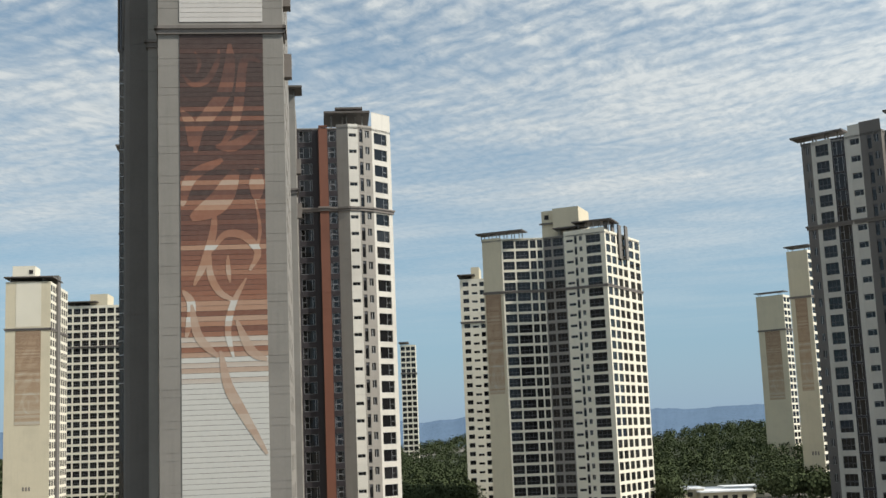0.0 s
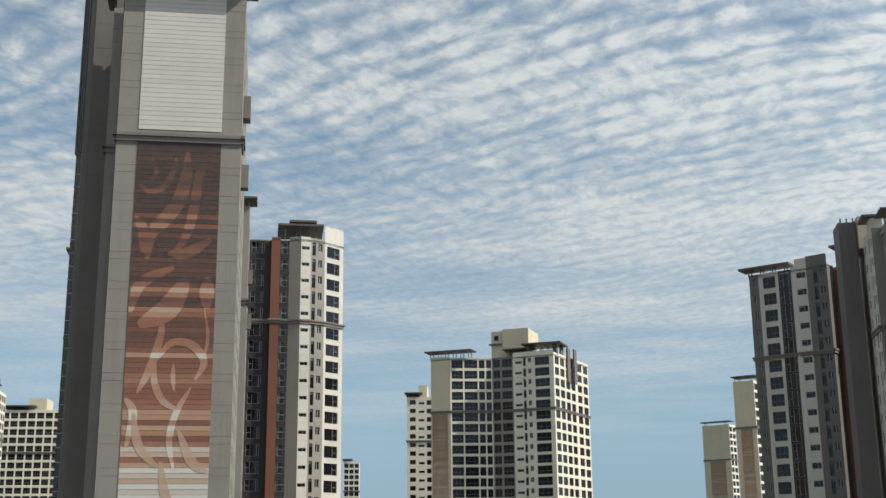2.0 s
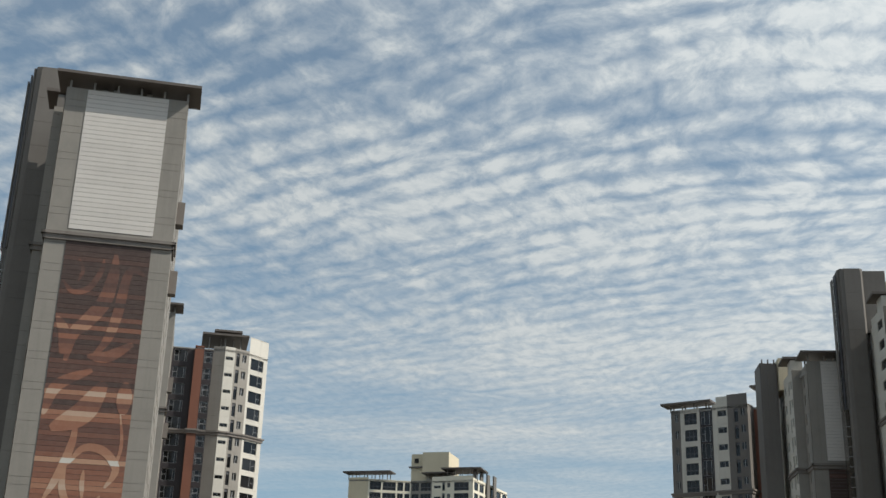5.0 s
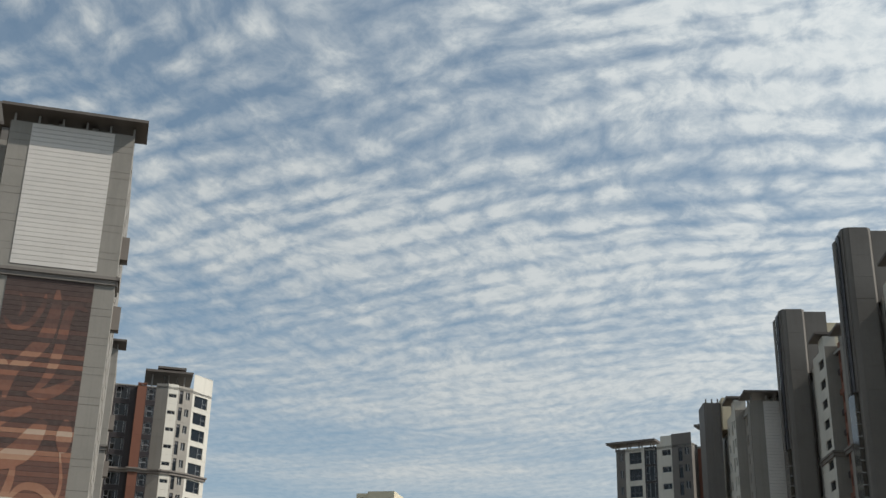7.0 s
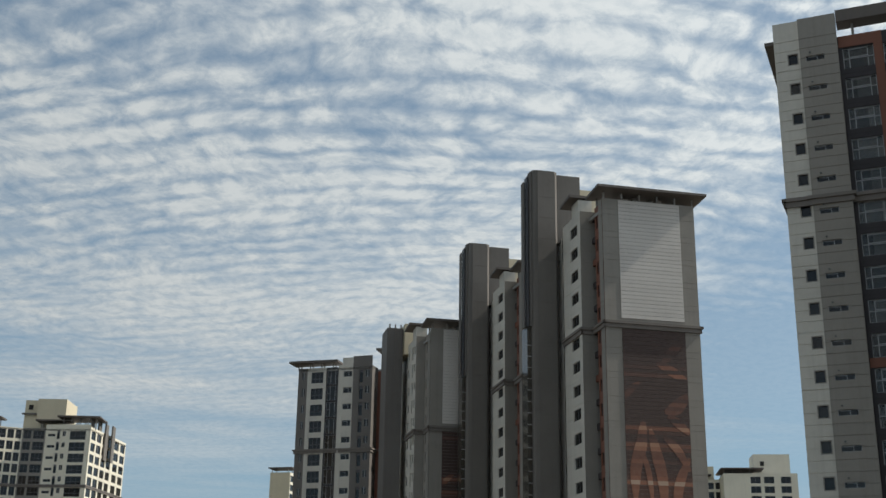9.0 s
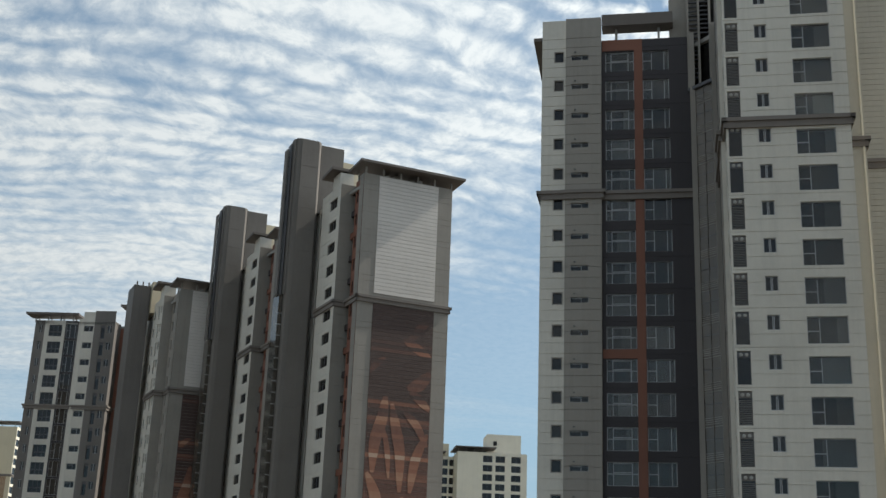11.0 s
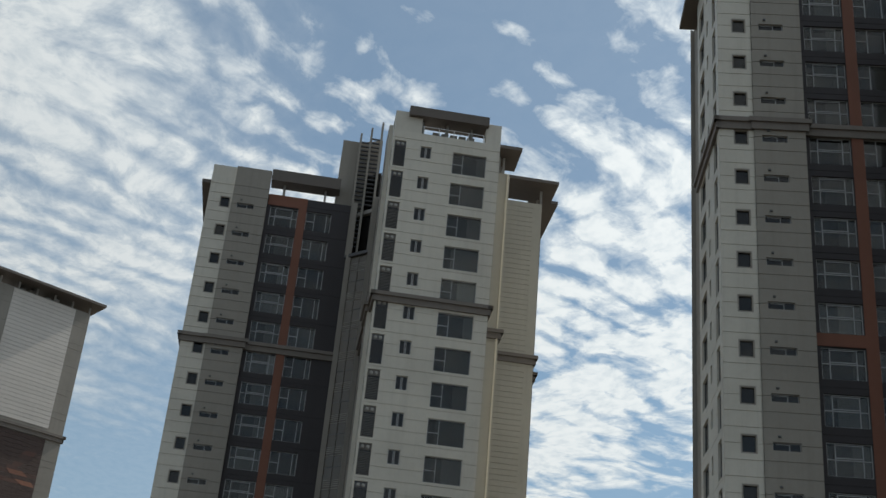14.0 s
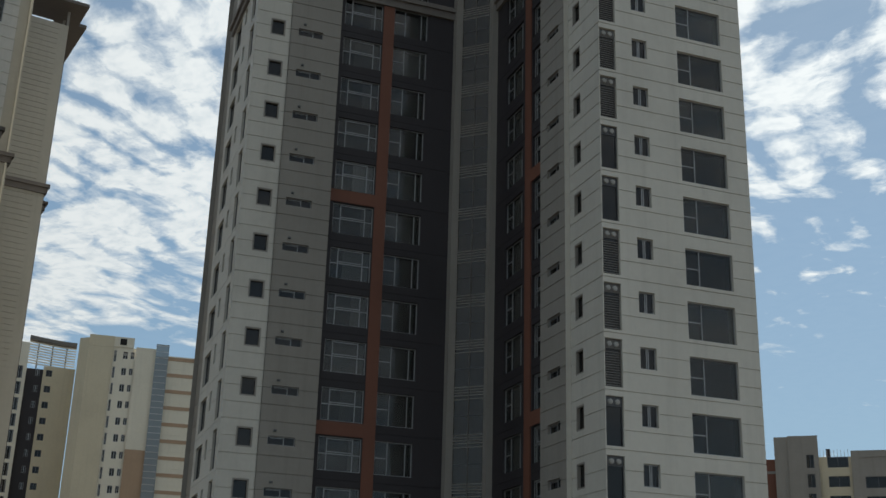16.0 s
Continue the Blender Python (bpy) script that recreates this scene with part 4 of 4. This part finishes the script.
def plain_block(at, u, roof, label, W, D, cols, mat, gable=None, mural=False, head=True, canopy=True):
    """A far block with one long face and a gable side."""
    t = Tower("apartment_tower", at, u, roof - 5 * STOREY, label)
    t.face((0, 0), (W, 0), mat, cols, top=t.top + 0.5, joints=1)
    for a, b in (((W, 0), (W, -D)), ((W, -D), (0, -D))):
        t.face(a, b, gable or mat, joints=1, top=t.top + 0.5)
    t.face((0, -D), (0, 0), gable or mat, joints=1, top=t.top + 0.5)
    if mural:
        siding(t, (0, -D), (0, 0), D * 0.23, D * 0.79, t.ledge - 30, t.ledge - 0.5, FADEDMURAL, FADEDPALE, "mural")
        m = t.face_frame((0, -D), (0, 0))
        for i in range(3):   # the block number, as plain bars
            part("number_bar", Boxes().add(D * 0.42 + i * 0.9, D * 0.42 + i * 0.9 + 0.55, -0.03, 0.01, t.ledge - 50, t.ledge - 48.8).data(), CORNICE, t.ob, "", m)
    t.cornice([(0, -D), (0, 0), (W, 0), (W, -D)], h=0.8)
    t.slab([(0.2, -0.2), (W - 0.2, -0.2), (W - 0.2, -D + 0.2), (0.2, -D + 0.2)], t.top - 0.4, t.top, CONCRETE)
    if canopy:
        t.canopy(-0.8, W * 0.55, -D - 0.5, 0.8, t.top + 1.8)
    if head:
        part("lift_head", Boxes().prism([(W * 0.4, 3), (W * 0.7, 3), (W * 0.7, D - 1), (W * 0.4, D - 1)], t.top - 0.5, t.top + 5).data(), BEIGE, t.ob)
    return t


row = lambda W, n, k="far": [((i + 0.09) * W / n, (i + 0.91) * W / n, 0.45, 2.05, k) for i in range(n)]


def polar(az, d):
    return (d * math.sin(radians(az)), d * math.cos(radians(az)))


plain_block(polar(0.75, 415), (1, -0.1), E + 53.5, "cream apartment block standing behind the middle tower", 9.5, 14, [(1, 3, 0.5, 1.5, "far"), (4, 6, 1.2, 0.8, "slot"), (6.8, 9.2, 0.6, 1.6, "far")], CREAM)
t = plain_block(polar(-18.2, 398), (-0.12, 0.993), E + 53.5, "beige apartment block with a faded brown mural gable", 28, 13.8, row(28, 8), CREAM, BEIGE, True, head=False)
part("stair_core", Boxes().prism([(9, -0.6), (13, -0.6), (13, 6), (9, 6)], 0, t.top + 3.6).data(), STONE, t.ob)
part("lift_head", Boxes().prism([(7, 6.4), (15, 6.4), (15, 13.4), (7, 13.4)], t.top - 0.5, t.top + 6.6).data(), CREAM, t.ob)
part("roof_window", Boxes().add(6.9, 6.98, 7.0, 8.2, t.top + 4.0, t.top + 5.3).data(), ROOM, t.ob)
siding(t, (0, -13.8), (0, 0), 3.2, 10.9, t.ledge + 0.6, t.top + 0.3, CREAM)
plain_block(polar(-17.6, 455), (0.99, 0.05), E + 52, "cream apartment slab with a grid of balconies", 21, 14, row(21, 7, "balcony"), CREAM)
plain_block(polar(-2.2, 640), (1, 0), E + 49, "cream apartment slab far behind the white tower", 8, 12, row(8, 3), CREAM, head=False)
plain_block(polar(15.72, 540), (0.62, 0.78), E + 55, "beige apartment block with a brown mural gable", 7, 12.5, row(7, 2), CREAM, BEIGE, True, head=False)
plain_block(polar(16.95, 400), (0.62, 0.78), E + 54.5, "beige apartment block beside the dark tower", 10, 7, row(10, 3), CREAM, BEIGE, True, head=False)
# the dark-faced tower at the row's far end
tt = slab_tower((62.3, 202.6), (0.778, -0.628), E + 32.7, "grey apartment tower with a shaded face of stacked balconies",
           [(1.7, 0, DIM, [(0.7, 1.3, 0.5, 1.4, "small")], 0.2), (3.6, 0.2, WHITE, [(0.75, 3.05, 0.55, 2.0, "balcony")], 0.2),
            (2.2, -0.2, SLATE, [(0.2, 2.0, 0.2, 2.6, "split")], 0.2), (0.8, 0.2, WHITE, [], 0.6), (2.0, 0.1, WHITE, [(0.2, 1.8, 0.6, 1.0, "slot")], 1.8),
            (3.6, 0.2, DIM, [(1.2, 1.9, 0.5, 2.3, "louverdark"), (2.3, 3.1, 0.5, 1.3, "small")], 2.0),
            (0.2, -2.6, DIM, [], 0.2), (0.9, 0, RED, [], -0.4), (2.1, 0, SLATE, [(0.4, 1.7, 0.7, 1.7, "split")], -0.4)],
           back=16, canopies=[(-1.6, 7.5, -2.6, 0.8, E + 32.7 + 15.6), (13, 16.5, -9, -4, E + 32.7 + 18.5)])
part("stair_slab", Boxes().prism([(17.2, 3.5), (20.8, 3.5), (20.8, 12), (17.2, 12)], 0, tt.top + 6).data(), STONE, tt.ob)

# blocks beyond the row
plain_block(polar(35.9, 390), (0.85, -0.5), E + 52.0, "cream apartment block far behind the row", 8, 12, row(8, 3), CREAM, BEIGE)
t = plain_block(polar(37.1, 380), (0.85, -0.5), E + 52.4, "cream apartment block with a balcony face far behind the row", 22, 14, [(8, 11, 0.5, 2, "far"), (12, 15, 0.5, 2, "far"), (17, 20, 0.5, 2, "far")], CREAM, BEIGE, head=False)
part("lift_head", Boxes().prism([(10, 6), (21, 6), (21, 15), (10, 15)], t.top - 0.5, t.top + 7.2).data(), CREAM, t.ob)
part("roof_window", Boxes().add(12.0, 13.2, 5.92, 5.98, t.top + 3.6, t.top + 5.0).data(), ROOM, t.ob)
# a tower with a curved slatted crown, and its beige neighbour with a glazed strip
t = Tower("apartment_tower", polar(58.3, 225), (0.51, -0.86), E + 37.0, "dark and beige apartment tower with a curved slatted crown")
t.face((0, 0.6), (2.1, 0.6), CREAM, [(0.5, 1.5, 0.4, 2.3, "split")], joints=0, top=t.top + 4.0)
t.face((2.1, 0.6), (2.1, -0.6), CREAM, joints=0, top=t.top + 4.0)
t.face((2.1, -0.6), (5.0, -0.6), SLATE, [(1.6, 2.3, 0.6, 1.2, "small")], joints=0, top=t.top - 0.5)
t.face((5.0, -0.2), (10.5, -0.2), BEIGE, [(0.5, 1.6, 0.6, 1.2, "far")], joints=0, top=t.top)
t.face((10.5, -0.2), (10.5, -12), BEIGE, joints=0, top=t.top)
t.face((10.5, -12), (0, -12), BEIGE, joints=0, top=t.top)
t.face((0, -12), (0, 0.6), CREAM, joints=0, top=t.top + 4.0)
t.slab([(0.2, 0.3), (2.0, 0.3), (2.3, -0.9), (10.3, -0.9), (10.3, -11.8), (0.2, -11.8)], t.top - 1.0, t.top - 0.6, CONCRETE)
arc = [(2.0 + 8.3 * i / 10, 0.4 - 2.6 * math.sin(math.pi * i / 20)) for i in range(11)]
for j in range(9):
    z = t.top + 0.3 + j * 0.48
    part("crown_slat", Boxes().prism([(x, -v) for x, v in arc] + [(x, -v + 0.18) for x, v in reversed(arc)], z, z + 0.2).data(), CREAM, t.ob)
part("crown_rim", Boxes().prism([(x, -v - 0.5) for x, v in arc] + [(x, -v + 1.2) for x, v in reversed(arc)], t.top + 4.6, t.top + 5.3).data(), STONE, t.ob)
for i in (2, 5, 8):
    x, v = arc[i]
    part("crown_post", Boxes().add(x - 0.12, x + 0.12, -v + 0.2, -v + 0.45, t.top - 0.5, t.top + 4.7).data(), GREY, t.ob)

t = Tower("apartment_tower", polar(61.0, 212), (0.46, -0.89), E + 38.5, "beige apartment tower with a bluish glazed strip and tan bands")
t.face((0, -1.2), (1.6, 0.0), BEIGE, joints=0, top=t.top + 1.4)
t.face((1.6, 0.0), (5.8, 0.0), BEIGE, joints=1, top=t.top + 2.0)
t.face((5.8, -0.3), (9.6, -0.3), CREAM, [(0.2, 0.6, 0.4, 2.0, "split"), (1.7, 2.5, 0.5, 1.3, "small"), (3.0, 3.6, 0.5, 1.2, "small")], joints=0, top=t.top + 0.2)
part("roof_room", Boxes().prism([(5.8, 0.1), (9.2, 0.1), (9.2, 6), (5.8, 6)], t.top + 0.2, t.top + 2.0).data(), CREAM, t.ob)
part("roof_room_window", Boxes().add(6.8, 7.9, 0.04, 0.1, t.top + 0.6, t.top + 1.7).data(), ROOM, t.ob)
t.face((9.6, 0.0), (13.0, 0.0), CREAM, joints=1, top=t.top + 0.4)
part("glazed_strip", Boxes().add(13.0, 15.2, -0.5, 0.4, 0, t.top + 1.2).data(), PALEGLASS, t.ob)
for i in range(24):
    part("strip_bar", Boxes().add(12.96, 15.24, -0.56, -0.5, t.top + 0.9 - i * 1.1, t.top + 1.0 - i * 1.1).data(), RAIL, t.ob)
t.face((15.2, -0.2), (22.5, -0.2), CREAM, joints=1, top=t.top - 0.6)
TAN = material("tan_paint", (0.42, 0.29, 0.19), 0.7, var=0.08)
for i in range(14):
    part("tan_band", Boxes().add(15.22, 22.5, 0.12, 0.2, t.top - 1.4 - i * STOREY, t.top - 0.8 - i * STOREY).data(), TAN, t.ob)
part("tan_foot", Boxes().add(9.62, 13.0, -0.05, 0.0, 0, t.top - 17.5).data(), TAN, t.ob)
t.face((22.5, -0.2), (22.5, -14), CREAM, joints=1, top=t.top)
t.face((22.5, -14), (0, -14), CREAM, joints=1, top=t.top)
t.face((0, -14), (0, -1.2), BEIGE, joints=1, top=t.top + 1.4)
t.slab([(0.3, -1.4), (1.8, -0.3), (22.2, -0.5), (22.2, -13.7), (0.3, -13.7)], t.top - 1.2, t.top - 0.7, CONCRETE)

# low-rise neighbours to the east
t = Tower("apartment_block", polar(92.4, 190), (-0.1, -0.995), E + 20.0, "grey-beige apartment block with stepped flat roofs", group="")
t.face((-6, -1.5), (4.6, -1.5), RED, joints=1, top=E + 33.2)
t.face((4.6, 0), (6.6, 0), MIDGREY, joints=1, top=E + 36.3)
t.face((6.6, 0.2), (11.0, 0.2), MIDGREY, [(2.6, 3.7, 1.0, 2.0, "far")], joints=0, top=E + 36.4)
t.face((11.0, -0.4), (15.6, -0.4), BEIGE, [(1.2, 4.2, 1.3, 1.6, "far")], joints=0, top=E + 33.2)
t.face((15.6, 0), (22.5, 0), MIDGREY, [(1.8, 5.4, 1.5, 1.7, "far")], joints=0, top=E + 34.0)
t.face((22.5, 0), (34, 0), GREY, [(0.6, 4.5, 1.5, 1.7, "balcony")], joints=0, top=E + 31.6)
t.face((34, 0), (34, -12), GREY, joints=0, top=E + 31.6)
t.face((34, -12), (-6, -12), GREY, joints=0, top=E + 31.6)
t.face((-6, -12), (-6, -1.5), RED, joints=0, top=E + 33.2)
t.slab([(-5.8, -1.7), (33.8, -0.6), (33.8, -11.8), (-5.8, -11.8)], E + 31.0, E + 31.4, CONCRETE)
part("stair_head", Boxes().prism([(4.7, 0.1), (10.9, 0.1), (10.9, 8), (4.7, 8)], E + 31, E + 36.2).data(), MIDGREY, t.ob)
part("roof_room", Boxes().prism([(15.7, 0.1), (22.4, 0.1), (22.4, 9), (15.7, 9)], E + 31, E + 33.9).data(), MIDGREY, t.ob)
part("stair_head", Boxes().prism([(24.5, 3), (32, 3), (32, 9), (24.5, 9)], E + 31, E + 38.5).data(), GREY, t.ob)
part("vent_pipe", Boxes().add(12.1, 12.7, 1.5, 2.1, E + 31.4, E + 34.6).data(), SLATE, t.ob)
for i in range(9):
    part("railing_post", Boxes().add(11.2 + i * 0.5, 11.26 + i * 0.5, 0.6, 0.66, E + 33.0, E + 34.3).data(), RAIL, t.ob)

# ---- ground, hills, wood ----
g = Boxes().prism([(-4500, -4500), (4500, -4500), (4500, 4500), (-4500, 4500)], -1.0, 0.0)
tagged(part("ground", g.data(), GROUND), "grey-brown open ground between the apartment blocks", "ground", "", "structure")


def ridge(name, label, d0, h0, amp, rough, mat, seed, az0=-60, az1=120):
    v, f = [], []
    n = 1500
    for i in range(n + 1):
        az = radians(az0 + (az1 - az0) * i / n)
        hz = h0 + amp * noise.fractal(Vector((i * rough, seed, 0)), 0.95, 2.0, 6)
        hz = max(hz, 4)
        for k, (dd, hh) in enumerate(((0, 0), (0.10, 0.55), (0.22, 1.0), (0.45, 0.0))):
            d = d0 * (1 + dd)
            v.append((d * math.sin(az), d * math.cos(az), hh * hz * (1 + 0.05 * noise.noise(Vector((i * 0.03, k * 3.1, seed)))) - 0.5))
    for i in range(n):
        for k in range(3):
            a = i * 4 + k
            f.append((a, a + 4, a + 5, a + 1))
    ob = part(name, (v, f), mat)
    ob.data.polygons.foreach_set("use_smooth", [True] * len(ob.data.polygons))
    return tagged(ob, label, "mountains", "", "structure")


# the blue of distant haze is put into the ridge's own colour
HAZE = material("haze_tinted_mountain", (0.105, 0.155, 0.225), 1.0, var=0.25, grain=0.01, streak=False, bump=0, spec=0.0)
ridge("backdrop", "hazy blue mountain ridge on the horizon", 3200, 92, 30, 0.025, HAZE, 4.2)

LEAF = material("tree_leaves", (0.046, 0.058, 0.027), 0.95, var=0.3, grain=0.5, streak=False, bump=0, spec=0.1)
FOREST = material("forest_floor", (0.030, 0.037, 0.018), 0.95, var=0.3, grain=0.4, streak=False)
rnd = random.Random(5)


def hill_height(x, y):
    """A low wooded rise behind the middle tower."""
    az = math.degrees(math.atan2(x, y))
    d = math.hypot(x, y)
    rise = min(max((d - 430) / 260, 0), 1)
    return rise * (13.0 + 5.0 * noise.noise(Vector((x * 0.006, y * 0.006, 1.3))) + 2.5 * math.sin(az * 0.6))


hv, hf = [], []
NA, ND = 70, 14
for i in range(NA + 1):
    az = radians(-26 + 58 * i / NA)
    for k in range(ND + 1):
        d = 430 + 450 * k / ND
        x, y = d * math.sin(az), d * math.cos(az)
        hv.append((x, y, hill_height(x, y) - (0.6 if k == 0 else 0)))
for i in range(NA):
    for k in range(ND):
        q = i * (ND + 1) + k
        hf.append((q, q + ND + 1, q + ND + 2, q + 1))
tagged(part("hill", (hv, hf), FOREST), "wooded low hill rising behind the estate", "hill", "", "structure")

# crowns of the far wood: clumps of small leaf patches
wv, wf = [], []
made = 0
while made < 3200:
    az, d = radians(rnd.uniform(-24, 30)), 345 + 430 * rnd.random() ** 1.4
    x, y = d * math.sin(az), d * math.cos(az)
    if d < 430 and not (-6 < math.degrees(az) < 1 or 7 < math.degrees(az) < 10.3 or math.degrees(az) > 14):
        continue
    made += 1
    z0 = hill_height(x, y)
    R = rnd.uniform(2.3, 4.2)
    H = rnd.uniform(8.5, 10.5)
    for _ in range(110):
        a, b2 = rnd.uniform(0, 6.283), math.asin(rnd.uniform(-0.5, 1))
        r = R * rnd.uniform(0.65, 1.12)
        c = Vector((x + r * math.cos(a) * math.cos(b2), y + r * math.sin(a) * math.cos(b2), z0 + H - R * 1.2 + r * 1.15 * math.sin(b2)))
        p = (Vector((math.cos(a) * math.cos(b2), math.sin(a) * math.cos(b2), math.sin(b2))) + 0.45 * Vector((rnd.gauss(0, 1), rnd.gauss(0, 1), rnd.gauss(0, 1)))).normalized()
        q = p.orthogonal().normalized()
        o = p.cross(q)
        sz = rnd.uniform(0.28, 0.58)
        n = len(wv)
        wv += [tuple(c + q * sz), tuple(c + o * sz * 0.8), tuple(c - q * sz * 0.9), tuple(c - o * sz)]
        wf.append((n, n + 1, n + 2, n + 3))
tagged(part("woodland", (wv, wf), LEAF), "dense dark green broadleaf wood on the hill", "woodland", "", "stuff")
# low sheds in front of the wood
for az, d, w, h in ((10.9, 395, 9, 3.9), (11.5, 400, 14, 3.2), (12.6, 392, 17, 2.9), (13.4, 410, 12, 3.2)):
    x, y = polar(az, d)
    bx = Boxes().add(-w / 2, w / 2, 0, 12, 0, h)
    shed = tagged(new("shed"), "low white-roofed shed before the wood", "shed", "sheds")
    shed.location = (x, y, 0)
    part("wall", bx.data(), BEIGE, shed)
    part("roof", Boxes().prism([(-w / 2 - 0.4, -0.5), (w / 2 + 0.4, -0.5), (w / 2 + 0.4, 12.5), (-w / 2 - 0.4, 12.5)], h, h + 0.5).data(), LOWWHITE, shed)
    for i in range(int(w / 3)):
        part("window", Boxes().add(-w / 2 + 0.8 + i * 3, -w / 2 + 2.4 + i * 3, -0.05, 0.05, h - 2.2, h - 0.9).data(), GLASS, shed)
